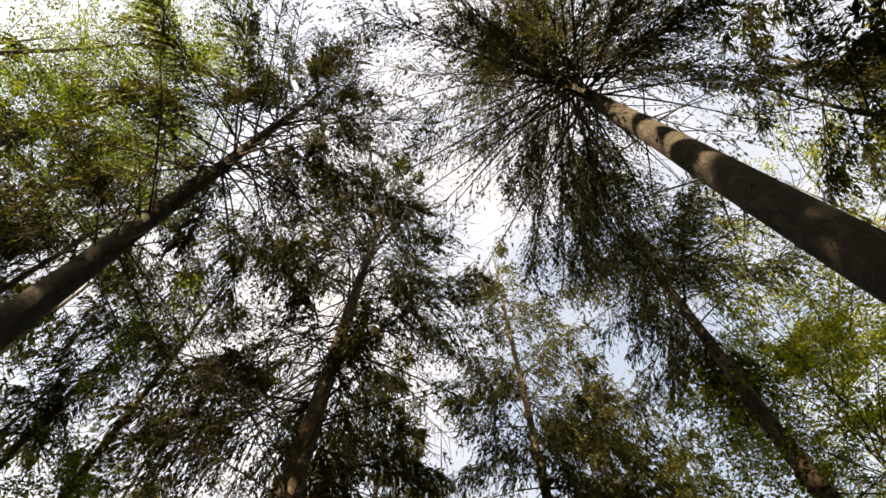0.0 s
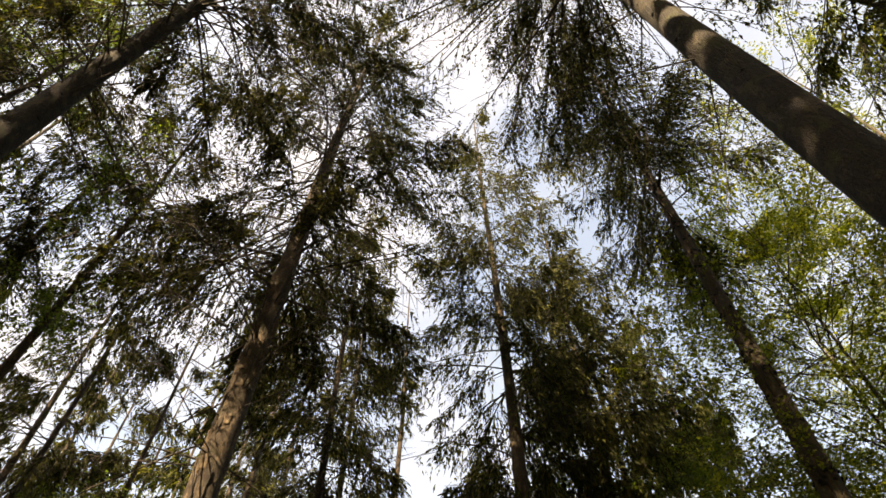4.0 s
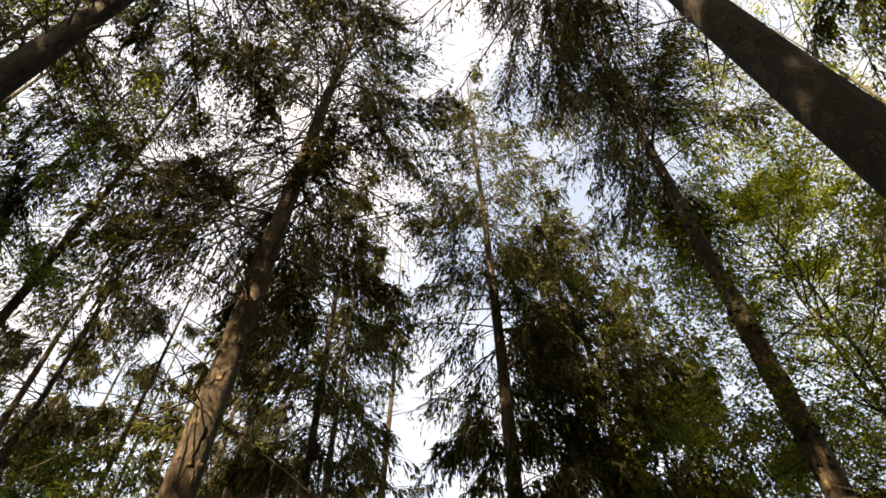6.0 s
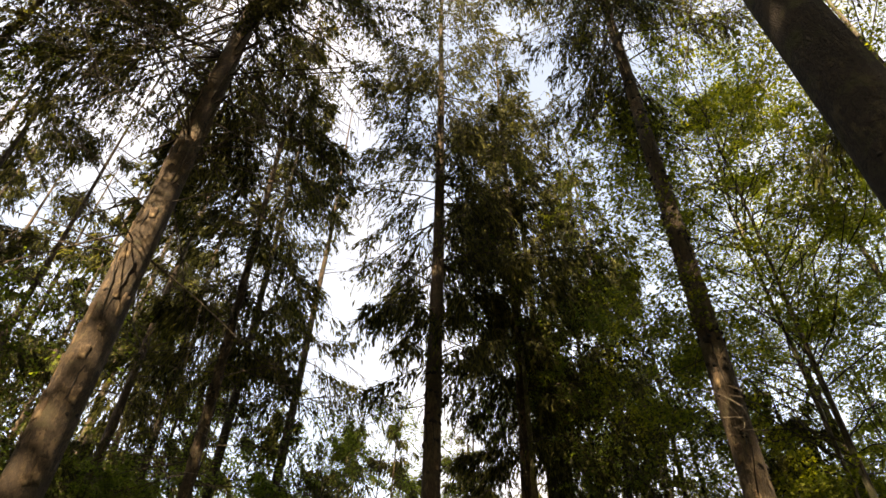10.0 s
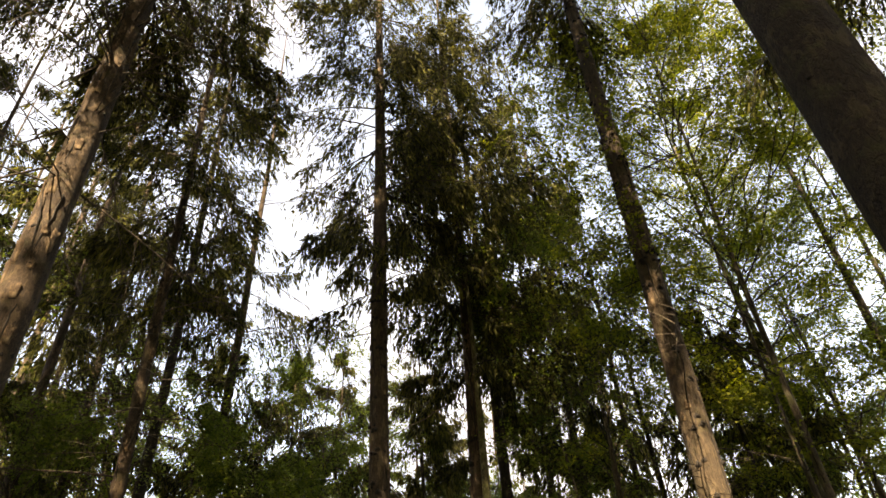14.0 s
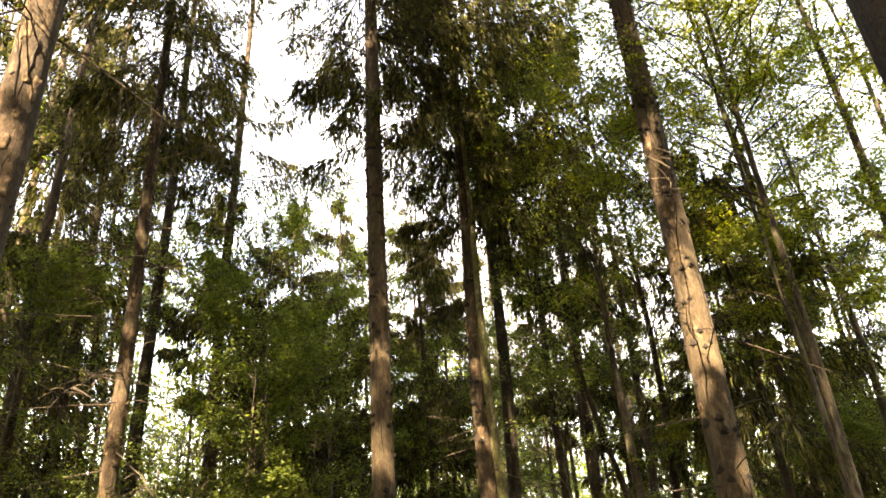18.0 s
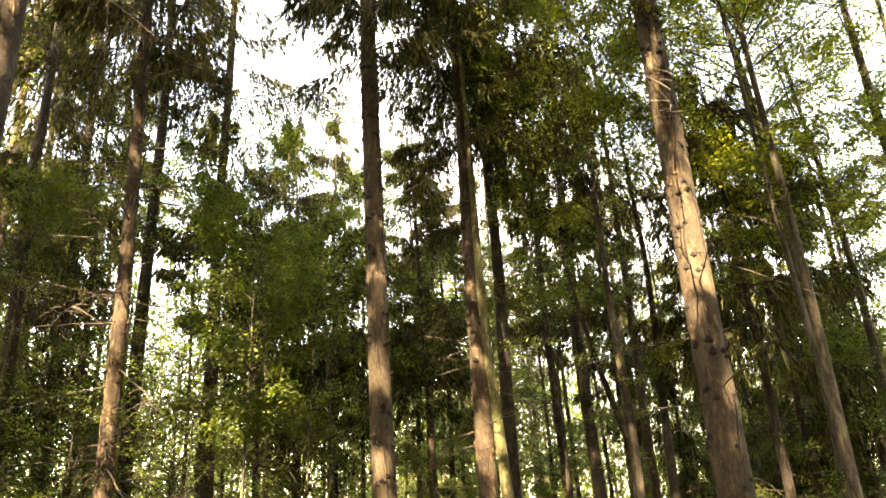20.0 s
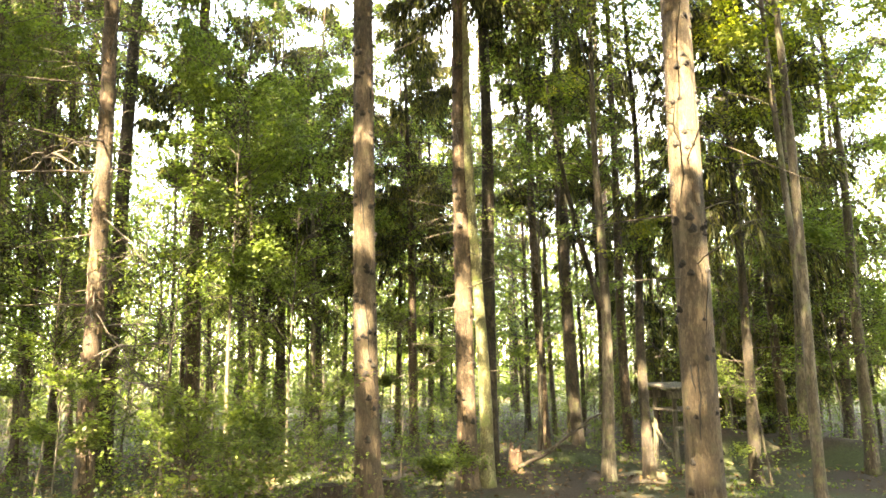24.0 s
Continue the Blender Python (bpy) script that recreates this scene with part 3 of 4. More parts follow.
# ---- middle distance ----
MID = "spruce in the middle distance with hanging dark sprays"
for seed, az, d, dia, h, low, rad, n in (
        (21, -53.0, 12.5, 0.28, 18, 7, 2.2, 100), (22, -46.0, 15.0, 0.2, 13, 3, 2.3, 130), (23, -33.0, 15.0, 0.2, 14, 3, 2.3, 170),
        (24, -18.5, 13.5, 0.28, 22, 7, 2.3, 85), (25, -12.0, 18.0, 0.18, 13, 3, 2.4, 140), (26, 11.3, 13.5, 0.22, 20.5, 7.5, 2.2, 92),
        (27, 15.2, 14.6, 0.20, 17.5, 7.0, 2.3, 72), (28, 24.1, 11.0, 0.16, 9.0, 3.5, 1.8, 75), (40, -84, 9.5, 0.2, 22, 7, 2.5, 110), (29, -92, 9.0, 0.36, 23, 9, 2.6, 70),
        (30, 62, 9.5, 0.34, 23, 9, 2.6, 70), (52, 58, 5.6, 0.16, 16.5, 6.5, 2.6, 90), (31, -29.8, 14.5, 0.28, 20, 7, 2.3, 75), (32, -32.4, 13.0, 0.26, 20, 7.5, 2.3, 75),
        (33, -51.0, 10.5, 0.18, 18, 7, 2.3, 84), (34, -63.0, 9.0, 0.2, 19.5, 9.5, 2.2, 64), (35, -43.0, 11.5, 0.2, 17, 6, 2.2, 80), (36, -1.6, 15.5, 0.20, 12, 4.0, 1.9, 110),
        (38, -58, 7.9, 0.2, 20, 11.5, 2.1, 64), (41, -76, 7.5, 0.18, 20, 12.0, 2.4, 100), (39, -93, 10.2, 0.22, 20, 9, 2.6, 60), (73, -9.0, 16.5, 0.16, 12.5, 4, 2.1, 130), (74, -0.2, 18.5, 0.16, 13.0, 4.5, 1.8, 90), (75, 22.8, 18.5, 0.14, 7.5, 0.3, 1.8, 85), (76, 25.3, 20.5, 0.15, 8.0, 0.3, 2.0, 85), (77, 20.2, 21, 0.15, 7.0, 0.4, 1.8, 75), (78, 8.8, 14.6, 0.20, 20.0, 10.0, 2.2, 80), (71, 26.2, 15.5, 0.2, 11, 2.5, 2.2, 100), (72, 30.3, 17.5, 0.22, 12, 2, 2.4, 100), (37, -13.4, 17.0, 0.14, 12, 4.5, 1.9, 80), (79, 17.5, 19, 0.14, 10, 1.0, 2.2, 110), (85, 28.5, 20, 0.15, 10, 1.0, 2.2, 110)):
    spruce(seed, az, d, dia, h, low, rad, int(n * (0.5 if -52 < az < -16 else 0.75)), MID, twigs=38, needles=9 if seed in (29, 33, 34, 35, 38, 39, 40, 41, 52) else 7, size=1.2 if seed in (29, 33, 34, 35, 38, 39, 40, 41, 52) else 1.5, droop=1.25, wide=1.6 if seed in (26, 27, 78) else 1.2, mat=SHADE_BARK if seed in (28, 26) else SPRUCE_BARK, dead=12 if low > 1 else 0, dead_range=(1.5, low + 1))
for seed, az, d, dia, h, low, rad, n, fol in (
        (66, 35.5, 11.0, 0.20, 16, 5.0, 2.8, 70, YELLOW_LEAVES), (42, 38, 14.0, 0.22, 15, 3, 3.0, 70, YELLOW_LEAVES), (43, 45, 8.5, 0.22, 17, 5, 3.2, 80, YELLOW_LEAVES),
        (44, 31.3, 12.4, 0.18, 10.5, 3, 2.6, 70, LEAVES), (45, -15.8, 9.6, 0.06, 5.6, 2.6, 1.25, 46, LEAVES), (46, -52, 9.0, 0.14, 7, 2.5, 2.4, 50, LEAVES),
        (47, -66, 8.2, 0.16, 13, 5, 2.1, 28, LEAVES), (48, -93, 8.6, 0.22, 23, 12, 3.3, 100, LEAVES), (59, -80, 9.6, 0.2, 22, 8, 3.0, 85, LEAVES), (60, -101, 8.0, 0.2, 24, 14, 3.0, 70, LEAVES), (49, -14, 12.5, 0.10, 8.2, 2.2, 2.3, 40, LEAVES),
        (50, 8.5, 13.5, 0.10, 6.5, 1.5, 2.0, 45, LEAVES), (51, -33, 11.5, 0.12, 6, 1.5, 2.2, 45, LEAVES),
        (67, -29.5, 13.5, 0.1, 8.5, 1.2, 2.3, 60, LEAVES), (53, 27.5, 13.5, 0.2, 17, 8, 2.4, 60, YELLOW_LEAVES), (54, -9.5, 14.5, 0.13, 10.0, 1.8, 2.3, 60, LEAVES), (55, -7.3, 18.5, 0.15, 11.0, 2, 2.6, 60, LEAVES),
        (56, -1.5, 16.0, 0.10, 7.0, 1.2, 1.9, 45, LEAVES), (57, 0.8, 20.0, 0.12, 8.5, 1.5, 2.2, 50, LEAVES), (58, 31.5, 16.0, 0.16, 9.0, 1.5, 2.6, 50, LEAVES)):
    broadleaf(seed, az, d, dia, h, low, rad, n, "young beech with layered sprays of green leaves" if fol is LEAVES else "broadleaved tree with leaves turning yellow",
              fol=fol, twigs=22, leaves=17, size=0.94 if d < 15 else 1.12, simple=True)

# slim dark stems standing close together behind the first trees
for k, (az, d, dia) in enumerate(((-20.3, 17, 0.13), (-19.2, 16, 0.30), (-17.5, 19, 0.15), (-15.2, 16.5, 0.24), (-14.1, 20, 0.15), (-12.4, 18, 0.20), (-10.1, 21, 0.15),
                                  (-27.9, 15, 0.22), (-26.8, 19, 0.20), (9.6, 18, 0.17), (10.9, 16, 0.20), (11.9, 20, 0.17), (22.6, 16, 0.18), (7.6, 19, 0.16), (26.2, 18, 0.20))):
    spruce(400 + k, az, d, dia * 0.78, (13, 12.5, 10, 11, 10, 12, 10, 15, 17, 12, 11, 13, 12, 11, 12)[k], (7, 6.5, 6, 6.5, 6, 7, 5.5, 8, 9, 6, 6, 7, 6, 6, 6)[k], 1.5, 26,
           "slim spruce stem among others farther back", mat=SPRUCE_BARK if k % 3 else GREY_BARK, twigs=26, needles=6, size=1.8, droop=1.2, coarse=True, dead=7, dead_range=(1.2, 6), longest=3)

# ---- the wood all round: a few patterns, copied ----
FAR_SPRUCE = "spruce farther back in the wood with a drooping crown"
FAR_LEAF = "slender beech farther back in the wood"
SAPLING = "beech sapling with thin leafy shoots"


def ring():
    rng = np.random.default_rng(99)
    mids, pines, beeches, young = [], [], [], []
    for k in range(5):
        mids.append(spruce(80 + k, 75 + 9 * k, 17, (0.26, 0.30, 0.24, 0.28, 0.22)[k], 20, (3.5, 6, 5, 7, 4)[k], (2.6, 2.4, 2.8, 2.5, 2.2)[k], 66, MID, twigs=30, needles=6, size=1.9,
                           droop=(1.1, 0.8, 1.2, 1.0, 0.9)[k], coarse=True))
    for k in range(4):
        pines.append(spruce(100 + k, 130 + 30 * k, 19, (0.30, 0.34, 0.24, 0.36)[k], (22, 24, 19, 25)[k], (4, 7, 3, 9)[k], (2.6, 2.5, 2.2, 2.8)[k], 52, FAR_SPRUCE,
                            twigs=14, needles=5, size=3.2, droop=1.1, coarse=True))
    for k in range(4):
        beeches.append(broadleaf(120 + k, -66 - 12 * k, 21, (0.16, 0.22, 0.12, 0.26)[k], (14, 17, 11, 19)[k], (2, 4, 1.5, 5)[k], (2.8, 3.3, 2.4, 3.5)[k], 46, FAR_LEAF,
                                 twigs=11, leaves=11, size=2.3, simple=True, coarse=True))
    for k in range(3):
        young.append(broadleaf(140 + k, -50 + 50 * k, 26, 0.05, (3.2, 4.5, 6)[k], (0.3, 0.5, 0.8)[k], (1.3, 1.6, 1.9)[k], 28, SAPLING, twigs=9, leaves=9, size=1.7, wobble=0.15,
                               name="sapling", simple=True, flat=0.9, coarse=True))

    fine = [broadleaf(150 + k, -30 + 60 * k, 15, 0.04, (3.6, 5.0)[k], (0.3, 0.6)[k], (1.3, 1.7)[k], 32, SAPLING, twigs=10, leaves=12, size=0.88, wobble=0.15, name="sapling",
                      simple=True, flat=0.9, coarse=True) for k in range(2)]
    # how high the wood stands in each direction: taller to the west, a thinner strip ahead
    ways = (-66, -58, -40, -17, -14, -8, -6, 1, 9, 13, 19, 24, 30, 35, 38, 60)
    tops = (56, 54, 57, 56, 33, 33, 42, 38, 38, 42, 38, 46, 44, 34, 50, 54)

    def stand(count, lo, hi, span, gap, taken):
        tries = 0
        while count and tries < 4000:
            tries += 1
            az, d = rng.uniform(*span), math.sqrt(rng.uniform(lo ** 2, hi ** 2))
            p = heading(az, 0, d)
            if any((p - q).length < gap for q in taken):
                continue
            taken.append(p)
            count -= 1
            tall = d * math.tan(radians(float(np.interp(az, ways, tops)))) * rng.uniform(0.7, 1.05)
            k = min(1.3, max(0.45, tall / 20))
            copy_thing(mids[int(rng.integers(len(mids)))], Matrix.Translation(p) @ pose(0, 0, 0, rng.uniform(-1, 1), rng.uniform(-1, 1), rng.uniform(0, 360)) @ Matrix.Scale(k, 4))

    def spread(count, lo, hi, span, gap, patterns, taken, small=0.85, large=1.15):
        tries = 0
        while count and tries < 6000:
            tries += 1
            az, d = rng.uniform(*span), math.sqrt(rng.uniform(lo ** 2, hi ** 2))
            p = heading(az, 0, d)
            if any((p - q).length < gap for q in taken) or (16.5 < az < 21 and d < 14):
                continue
            taken.append(p)
            count -= 1
            t = patterns[int(rng.integers(len(patterns)))]
            copy_thing(t, Matrix.Translation(p) @ pose(0, 0, 0, rng.uniform(-1.2, 1.2), rng.uniform(-1.2, 1.2), rng.uniform(0, 360)) @ Matrix.Scale(rng.uniform(small, large), 4))

    old = []
    stand(7, 15, 24, (-64, -15), 1.7, old)
    stand(7, 14, 24, (-15, 58), 1.7, old)
    spread(14, 24, 44, (-62, 58), 2.0, pines, old, 0.5, 0.8)
    spread(24, 19, 44, (-62, 58), 1.8, beeches, old, 0.5, 0.8)
    # unseen spruces added behind the camera, spaced to leave sun windows for certain trunks
    for k, (x, y) in enumerate(((-17.8, -7.0), (-14.8, -8.5), (-12.0, -7.0), (-17.9, -13.0), (-14.2, -14.0),
                                (-12.5, -16.5), (1.2, -13.0), (7.3, -11.0))):
        copy_thing(pines[k % 4], Matrix.Translation((x, y, 0)) @ pose(0, 0, 0, 0, 0, 67 * k) @ Matrix.Scale(1.15, 4))
    # more spruces added at the sides and rear, out of view, for shade
    spread(7, 7, 18, (95, 138), 2.6, pines, old)
    spread(6, 9, 18, (254, 270), 2.6, pines, old)
    spread(5, 7, 16, (62, 100), 2.4, pines + beeches, old)
    spread(5, 12, 18, (-98, -72), 2.4, pines, old)
    low = []
    spread(24, 10.8, 17, (-50, 48), 1.2, fine, low, 0.45, 0.9)
    spread(10, 10, 16, (-31, -7), 0.9, fine, low, 0.6, 1.3)
    spread(40, 12, 26, (-46, 46), 1.4, fine, low, 1.0, 2.0)
    spread(40, 17, 34, (-55, 52), 1.2, young, low, 0.5, 1.1)


ring()


def far_woods():
    """The edge of the wood: thin stems and scattered leaves, too far off to tell apart."""
    rng = np.random.default_rng(5)
    n = 520
    az = np.radians(rng.uniform(-66, 62, n))
    d = rng.uniform(36, 60, n)
    h = rng.uniform(8, 17, n)
    base = np.stack([d * np.sin(az), d * np.cos(az), np.full(n, -0.2)], 1)
    top = base + np.stack([rng.normal(0, 0.25, n), rng.normal(0, 0.25, n), h], 1)
    lines = base[:, None, :] + (top - base)[:, None, :] * np.linspace(0, 1, 4)[None, :, None]
    stems = limb_mesh(lines, rng.uniform(0.05, 0.13, n), 4)
    j = np.repeat(np.arange(n), 210)
    s = rng.uniform(0.02, 1, len(j)) ** 0.8
    p = base[j] + (top - base)[j] * s[:, None]
    r = np.sin(np.clip(s * 2.6 + 0.35, 0, math.pi)) * 2.6
    a = rng.uniform(0, 6.283, len(j))
    q = np.sqrt(rng.uniform(0, 1, len(j)))
    p += np.stack([np.cos(a) * r * q, np.sin(a) * r * q, rng.normal(0, 0.2, len(j))], 1)
    lf = leaf_quads(rng, p, unit(rng.normal(size=p.shape)), 5.6, 0.5)[:, [1, 2, 3]]
    m = 44000
    a3, d3 = np.radians(rng.uniform(-66, 62, m)), rng.uniform(34, 62, m)
    low = np.stack([d3 * np.sin(a3), d3 * np.cos(a3), rng.uniform(0.03, 1, m) ** 1.25 * 6.0], 1)
    shrubs = leaf_quads(rng, low, unit(rng.normal(size=low.shape)), 4.0, 0.5)[:, [1, 2, 3]]
    me = mesh_from("far_woods", [(0, stems), (1, lf), (1, shrubs)])
    me.materials.append(GREY_BARK)
    me.materials.append(LEAVES)
    tagged(new("far_woods", me), "hazy green edge of the wood with thin stems", "woods", kind="stuff")


def undergrowth():
    """Low leafy shoots over the forest floor."""
    rng = np.random.default_rng(6)
    n = 2100
    az = np.radians(rng.uniform(-52, 50, n))
    d = 8.2 + 28 * rng.uniform(0, 1, n) ** 1.2
    h = rng.uniform(0.2, 1.1, n) * np.clip(d / 12, 0.5, 1.3) * np.where((az > 0.02) & (d < 15), 0.45, 1.0)
    keep = (az < 0.02) | (d > 14) | (rng.uniform(0, 1, n) < 0.25)
    az, d, h, n = az[keep], d[keep], h[keep], int(keep.sum())
    base = np.stack([d * np.sin(az), d * np.cos(az), np.full(n, -0.05)], 1)
    top = base + np.stack([rng.normal(0, 0.3, n), rng.normal(0, 0.3, n), h], 1)
    lines = base[:, None, :] + (top - base)[:, None, :] * np.linspace(0, 1, 4)[None, :, None]
    stems = limb_mesh(lines, np.full(n, 0.006), 3)
    j = np.repeat(np.arange(n), 36)
    s = rng.uniform(0.2, 1.05, len(j))
    p = base[j] + (top - base)[j] * s[:, None] + rng.normal(0, 0.22, (len(j), 3)) * np.array([1, 1, 0.35]) * (0.6 + h[j] * 0.6)[:, None]
    p[:, 2] = np.maximum(p[:, 2], 0.05)
    lf = leaf_quads(rng, p, unit(rng.normal(size=p.shape)), 1.0, 1.2)[:, [1, 2, 3]]
    me = mesh_from("undergrowth", [(0, stems), (1, lf)])
    me.materials.append(TWIG)
    me.materials.append(LEAVES)
    tagged(new("undergrowth", me), "low green shoots and seedlings over the forest floor", "undergrowth", kind="stuff")


far_woods()
undergrowth()


def shade_boughs():
    """Dense, mostly unseen boughs all round, ground to crowns, added to block sun and sky."""
    rng = np.random.default_rng(8)
    n = 52000
    az = np.radians(rng.uniform(66, 292, n))
    d = rng.uniform(13, 30, n)
    z = rng.uniform(0.0, 1.0, n) ** 0.85 * 27
    # only low growth at the sides
    side = (np.cos(az) > math.cos(math.radians(118))) & (z > 9)
    az, d, z = az[~side], d[~side], z[~side]
    n = len(az)
    # unseen boughs added high up, reaching over from behind, to dim the skylight
    m = 15000
    a1, d1 = np.radians(rng.uniform(97, 233, m)), rng.uniform(3.2, 13, m)
    az, d, z, n = np.r_[az, a1], np.r_[d, d1], np.r_[z, rng.uniform(10, 24, m)], n + m
    p = np.stack([d * np.sin(az), d * np.cos(az), z], 1)
    # gaps cut towards the sun so that beams land on chosen trunks and leaves
    ray = heading(SUN_AZ, SUN_EL)
    t = (8.0 - p[:, 1]) / -ray.y
    bx, bz = p[:, 0] - t * ray.x, p[:, 2] - t * ray.z
    # middle and half width across, lowest and highest, how broken the light is
    beams = ((-2.72, 0.85, 2.0, 5.8, -0.45), (-4.33, 0.55, 0.8, 6.7, -0.12), (-1.03, 0.7, 2.0, 7.0, -0.15), (-0.12, 0.65, 2.2, 8.1, 0.08), (0.15, 0.5, 3.4, 7.8, -0.15), (3.0, 0.8, 2.1, 4.8, -0.8),
             (2.95, 0.5, 1.0, 2.4, 0.0), (4.16, 0.9, 1.3, 6.0, -0.05), (1.7, 1.4, 6.5, 11.5, 0.0), (-2.1, 0.6, 0.5, 1.4, 0.1), (-5.6, 2.0, 6.5, 9.0, 0.05), (6.5, 4.0, 7.0, 17.0, -0.2),
             (-9.0, 3.0, 7.0, 17.0, -0.25), (-5.0, 2.2, 8.5, 22.0, -0.3), (-4.2, 1.0, 6.0, 11.6, -0.1))
    beam_gap = np.zeros(n, bool)
    dapple = np.array([noise.noise((a * 1.5, c * 1.1, 9)) for a, c in zip(bx, bz)])
    for cx, half, z0, z1, broken in beams:
        beam_gap |= (np.abs(bx - cx) < half) & (bz > z0) & (bz < z1) & (dapple > broken)
    keep = np.array([noise.noise((a * 0.22, b * 0.22, c * 0.16)) > -0.5 for a, b, c in p]) & ~beam_gap
    p = p[keep]
    lf = leaf_quads(rng, p, unit(rng.normal(size=p.shape)), 9.0, 0.25)[:, [1, 2, 3]]
    m = 90
    a2, d2 = np.radians(rng.uniform(66, 292, m)), rng.uniform(13, 30, m)
    base = np.stack([d2 * np.sin(a2), d2 * np.cos(a2), np.full(m, -0.2)], 1)
    lines = base[:, None, :] + np.array([0, 0, 17.0])[None, None, :] * np.linspace(0, 1, 4)[None, :, None]
    me = mesh_from("shade_boughs", [(0, limb_mesh(lines, rng.uniform(0.1, 0.2, m), 5)), (1, lf)])
    me.materials.append(GREY_BARK)
    me.materials.append(NEEDLES)
    tagged(new("shade_boughs", me), "dense dark boughs, mostly unseen, added all round for shade", "woods", kind="stuff")


shade_boughs()


# ---- things on the forest floor ----
def box(bm, m, sx, sy, sz, bevel=0.0):
    made = bmesh.ops.create_cube(bm, size=1.0, matrix=m @ Matrix.Diagonal((sx, sy, sz, 1)))
    if bevel:
        edges = {e for v in made["verts"] for e in v.link_edges}
        bmesh.ops.bevel(bm, geom=list(edges), offset=bevel, segments=1, affect="EDGES")
    return bm


WEATHERED = bark("weathered_wood", (0.035, 0.030, 0.022), (0.075, 0.064, 0.048), (0.15, 0.13, 0.10), (0.07, 0.085, 0.035), 0.5, 50.0, 0.25, 0.15)
SPLINTER = bark("split_wood", (0.03, 0.019, 0.012), (0.075, 0.045, 0.027), (0.14, 0.092, 0.058), (0.14, 0.10, 0.05), 0.3, 60.0, 0.3, 0.1)


def seat_stand():
    """A low raised seat of rough poles."""
    st = tagged(new("hunting_seat"), "small weathered wooden hunting seat on rough poles", "seat stand")
    st.matrix_basis = pose(*place(19.4, 12.2, -0.05), 0, 0, 12)
    for x in (-0.33, 0.33):
        for y in (-0.3, 0.3):
            pts = np.array([[x * 1.15, y * 1.15, -0.1], [x * 1.08, y, 0.6], [x, y, 1.32]])
            part("post", mesh_from("post", [(0, tube(pts, np.array([0.045, 0.04, 0.036]), 8))]), WEATHERED, st, smooth=True)
    for y in (-0.33, 0.33):
        part("rail", box(bmesh.new(), pose(0, y, 1.22), 0.92, 0.05, 0.11, 0.008), WEATHERED, st)
        part("rail", box(bmesh.new(), pose(0, y, 0.72), 0.80, 0.04, 0.07, 0.008), WEATHERED, st)
    for k in range(5):
        part("plank", box(bmesh.new(), pose(0, -0.3 + 0.15 * k, 0.99 + 0.004 * (k % 2)), 0.9, 0.135, 0.03, 0.004), WEATHERED, st)
    part("roof_board", box(bmesh.new(), pose(0, 0, 1.36, 4, 0, 0), 1.05, 0.85, 0.035, 0.005), WEATHERED, st)
    for x in (-0.36, 0.36):
        part("brace", box(bmesh.new(), pose(x, 0, 0.45, 38, 0, 0), 0.04, 0.85, 0.05, 0.006), WEATHERED, st)


def stump(seed, az, d, r, h, label, broken=False):
    rng = np.random.default_rng(seed)
    st = tagged(new("tree_stump"), label, "stump", "stumps on the floor")
    st.location = place(az, d)
    n = 12
    th = np.arange(n) * 2 * math.pi / n
    zs = np.unique(np.r_[-0.15, 0.0, h * 0.3, h * 0.6, h * 0.85, h])
    line = np.stack([0 * zs, 0 * zs, zs], 1)
    rr = r * (1 + 0.5 * np.exp(-np.clip(zs, 0, None) / 0.12))
    rad = rr[:, None] * (1 + 0.12 * np.cos(4 * th + rng.uniform(0, 6)))[None, :] * (1 + rng.normal(0, 0.04, (len(zs), n)))
    v, f = tube(line, rad, n)
    if broken:
        v = v.copy()
        v[-n:, 2] += rng.uniform(-0.12, 0.14, n)
    body = part("stem", mesh_from("stem", [(0, (v, f))]), SPLINTER if broken else SHADE_BARK, st, smooth=True)
    top = v[-n:]
    c = top.mean(axis=0) - np.array([0, 0, 0.05 if broken else 0.0])
    cv = np.vstack([top, c])
    part("cut_face", mesh_from("cut_face", [(0, (cv, np.array([[k, (k + 1) % n, n] for k in range(n)])))]), SPLINTER if broken else SHADE_BARK, body)
    return st


def fallen_branch(seed, az, d, length, r, rise, turn, label):
    rng = np.random.default_rng(seed)
    ob = tagged(new("fallen_branch"), label, "branch", "fallen wood")
    ob.matrix_basis = pose(*place(az, d, 0.02), 0, 0, turn)
    s = np.linspace(0, 1, 9)
    pts = np.stack([s * length, rng.normal(0, 0.03, 9) * length * s, r + rise * s + rng.normal(0, 0.012, 9) * length], 1)
    part("stem", mesh_from("stem", [(0, tube(pts, r * (1 - 0.7 * s), 7))]), TWIG, ob, smooth=True)
    for k in (2, 4, 5, 7):
        e = pts[k] + np.array([0.25, rng.choice([-1, 1]) * 0.3, 0.18]) * length * 0.35
        seg = pts[k] + (e - pts[k]) * np.linspace(0, 1, 4)[:, None]
        part("side_shoot", mesh_from("side_shoot", [(0, tube(seg, r * np.array([0.45, 0.35, 0.25, 0.1]), 5))]), TWIG, ob)


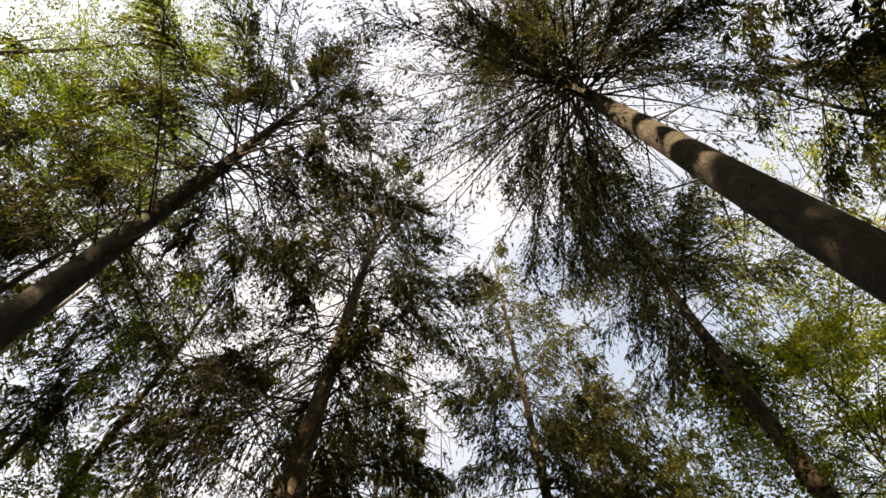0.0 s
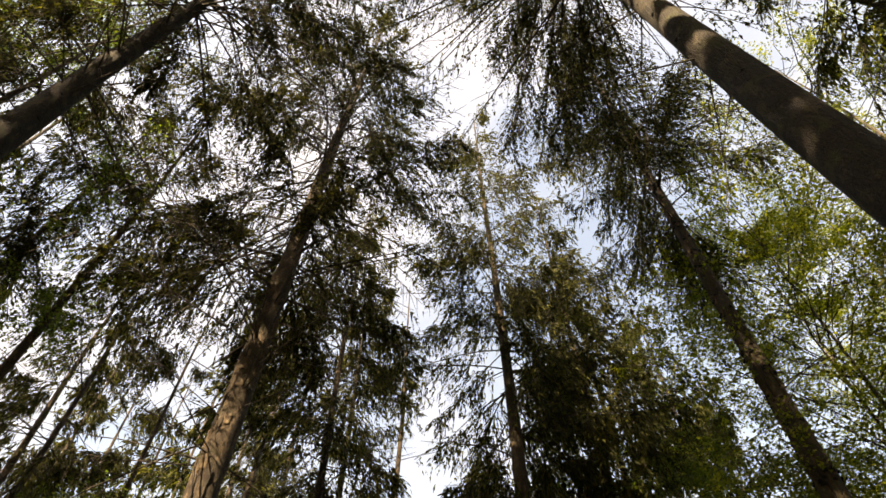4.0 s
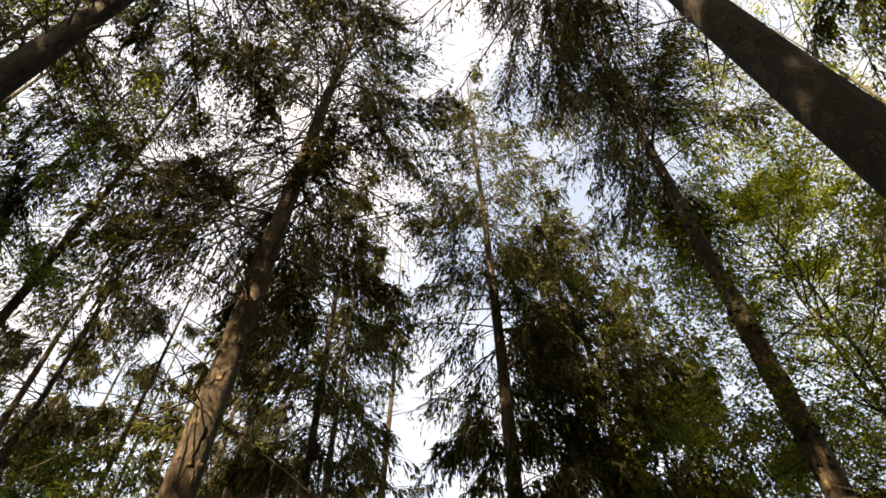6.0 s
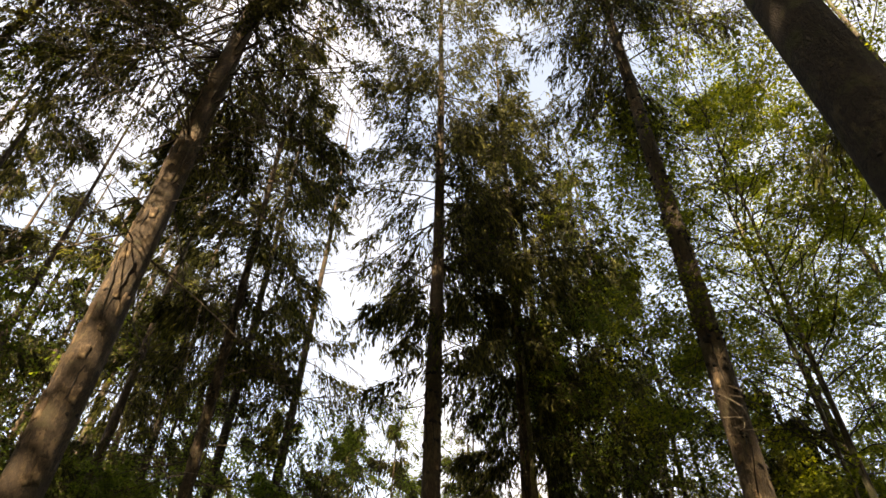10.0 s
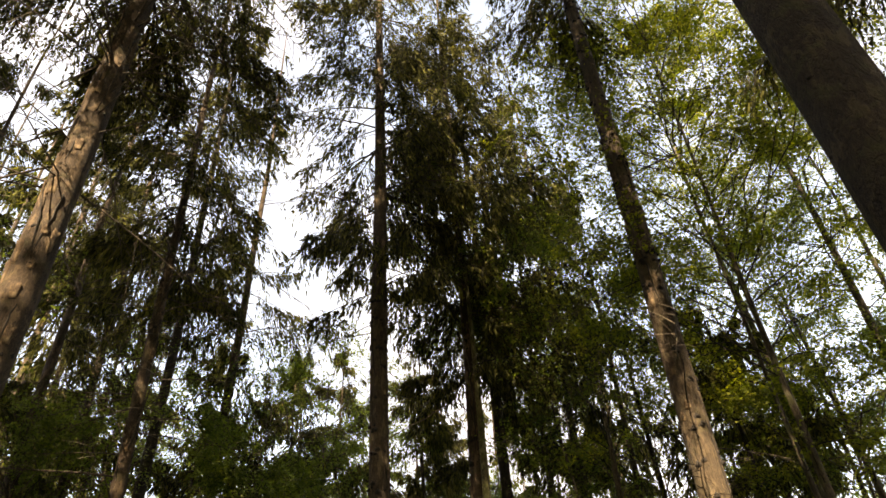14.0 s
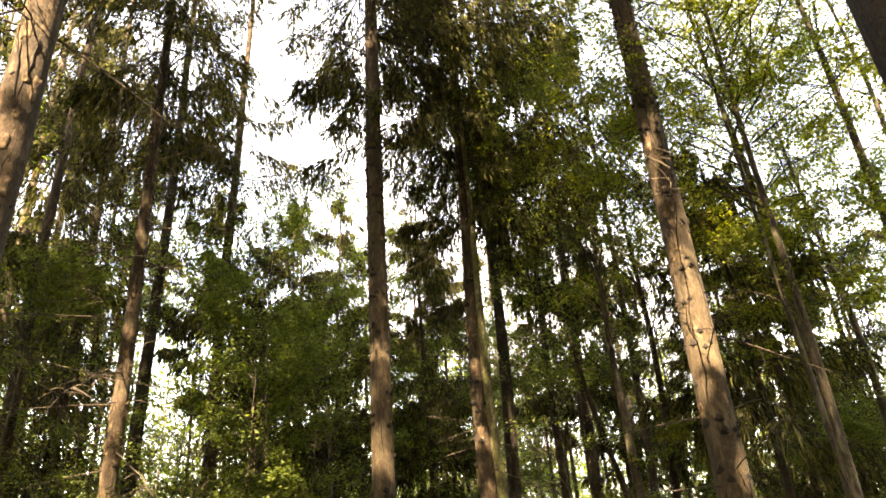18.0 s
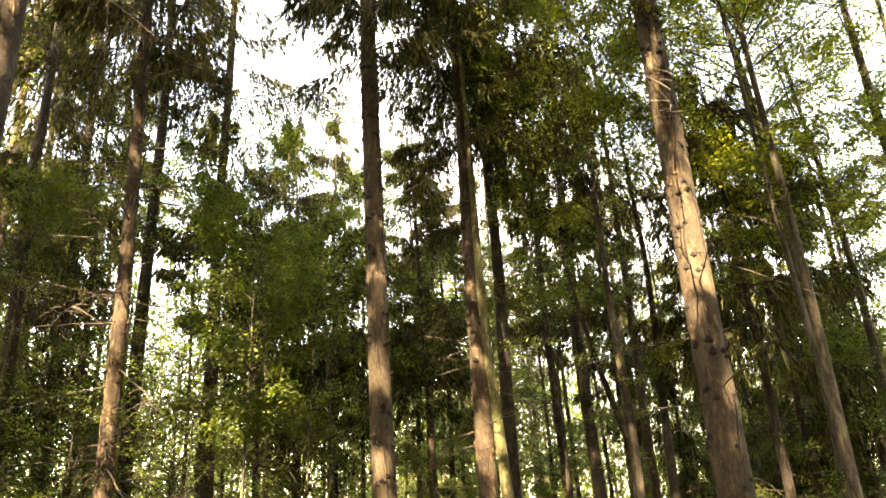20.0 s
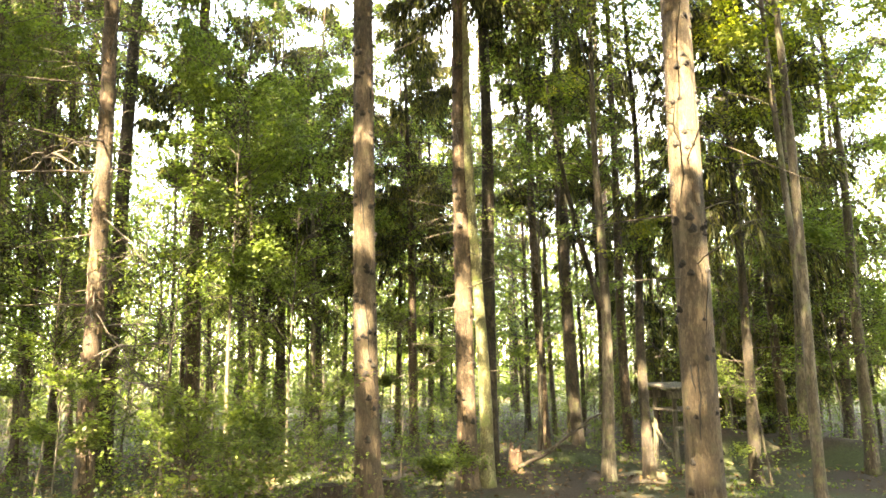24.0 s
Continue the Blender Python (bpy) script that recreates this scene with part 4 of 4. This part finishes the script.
def mound(seed, az, d, rx, ry, h, label):
    """A hump of needle litter and soil."""
    rng = np.random.default_rng(seed)
    n, m = 28, 10
    v = []
    for k in range(m):
        q = k / (m - 1)
        for j in range(n):
            a = 2 * math.pi * j / n
            wob = 1 + 0.18 * noise.noise((math.cos(a) * 1.5 + seed, math.sin(a) * 1.5, q))
            z = h * (math.cos(q * math.pi) * 0.5 + 0.5) - 0.12 * q + 0.06 * noise.noise((math.cos(a) * 3 * q, math.sin(a) * 3 * q, seed))
            v.append((rx * q * wob * math.cos(a), ry * q * wob * math.sin(a), z))
    f = [[k * n + j, (k + 1) * n + j, (k + 1) * n + (j + 1) % n, k * n + (j + 1) % n] for k in range(m - 1) for j in range(n)]
    me = mesh_from("soil_mound", [(0, (np.array(v), np.array(f)))])
    me.materials.append(SOIL)
    me.shade_smooth()
    ob = tagged(new("soil_mound", me), label, "mound", "mounds")
    ob.matrix_basis = pose(*place(az, d), 0, 0, -az)
    return ob


seat_stand()
stump(301, 6.4, 11.6, 0.10, 0.38, "broken splintered stump with orange-brown wood", True)
fallen_branch(302, 6.6, 11.5, 1.7, 0.035, 0.95, 12, "bare broken branch leaning up from a splintered stump")
stump(303, -8.3, 9.0, 0.16, 0.28, "low dark mossy stump")
stump(304, -3.6, 9.2, 0.17, 0.30, "low dark mossy stump")
mound(305, 29.5, 13.5, 2.2, 1.2, 0.42, "brown hump of needle litter and soil")
mound(306, 22.5, 13.8, 1.6, 1.0, 0.5, "low dark hump covered with litter")
mound(307, 10.8, 13.2, 1.6, 0.9, 0.25, "low dark hump covered with litter")
fallen_branch(309, 14.5, 10.4, 1.5, 0.02, 0.05, -20, "grey fallen branch lying in the litter")
fallen_branch(310, -12.0, 9.4, 1.6, 0.03, 0.08, 15, "grey fallen branch lying in the litter")


def low_sapling(seed, az, d, h, r, n, label):
    return broadleaf(seed, az, d, 0.025, h, 0.25, r, n, label, twigs=12, leaves=14, size=0.7, wobble=0.1, name="sapling", flat=1.1, coarse=True)


low_sapling(321, -13.4, 8.6, 1.05, 1.25, 34, "low beech sapling with bright green leaves beside a trunk")
low_sapling(322, -18.5, 9.2, 0.9, 0.8, 22, "low beech sapling with bright green leaves")
low_sapling(323, -27.4, 8.9, 2.0, 0.6, 18, "thin sapling with fresh leaves at the foot of a spruce")
low_sapling(324, 1.0, 9.4, 0.35, 0.35, 10, "small leafy seedling among the litter")


def leaf_litter():
    """Fallen leaves lying about on the floor."""
    rng = np.random.default_rng(12)
    n = 7000
    a, d = np.radians(rng.uniform(-50, 48, n)), np.sqrt(rng.uniform(5.5 ** 2, 17 ** 2, n))
    x, y = d * np.sin(a), d * np.cos(a)
    z = np.array([noise.noise((p * 0.35, q * 0.35, 0)) * 0.10 + noise.noise((p * 1.3, q * 1.3, 4)) * 0.04 for p, q in zip(x, y)]) + 0.02
    p = np.stack([x, y, z], 1)
    flat = unit(rng.normal(size=p.shape) * np.array([1, 1, 0.15]))
    me = mesh_from("leaf_litter", [(0, leaf_quads(rng, p, flat, 1.1, 1.6))])
    me.materials.append(foliage("dead_leaves", (0.05, 0.030, 0.015), (0.12, 0.075, 0.035), (0.26, 0.18, 0.09), (1.2, 1.1, 0.7), 0.15, 0.7))
    tagged(new("leaf_litter", me), "scattered brown fallen leaves on the forest floor", "leaves", kind="stuff")


leaf_litter()
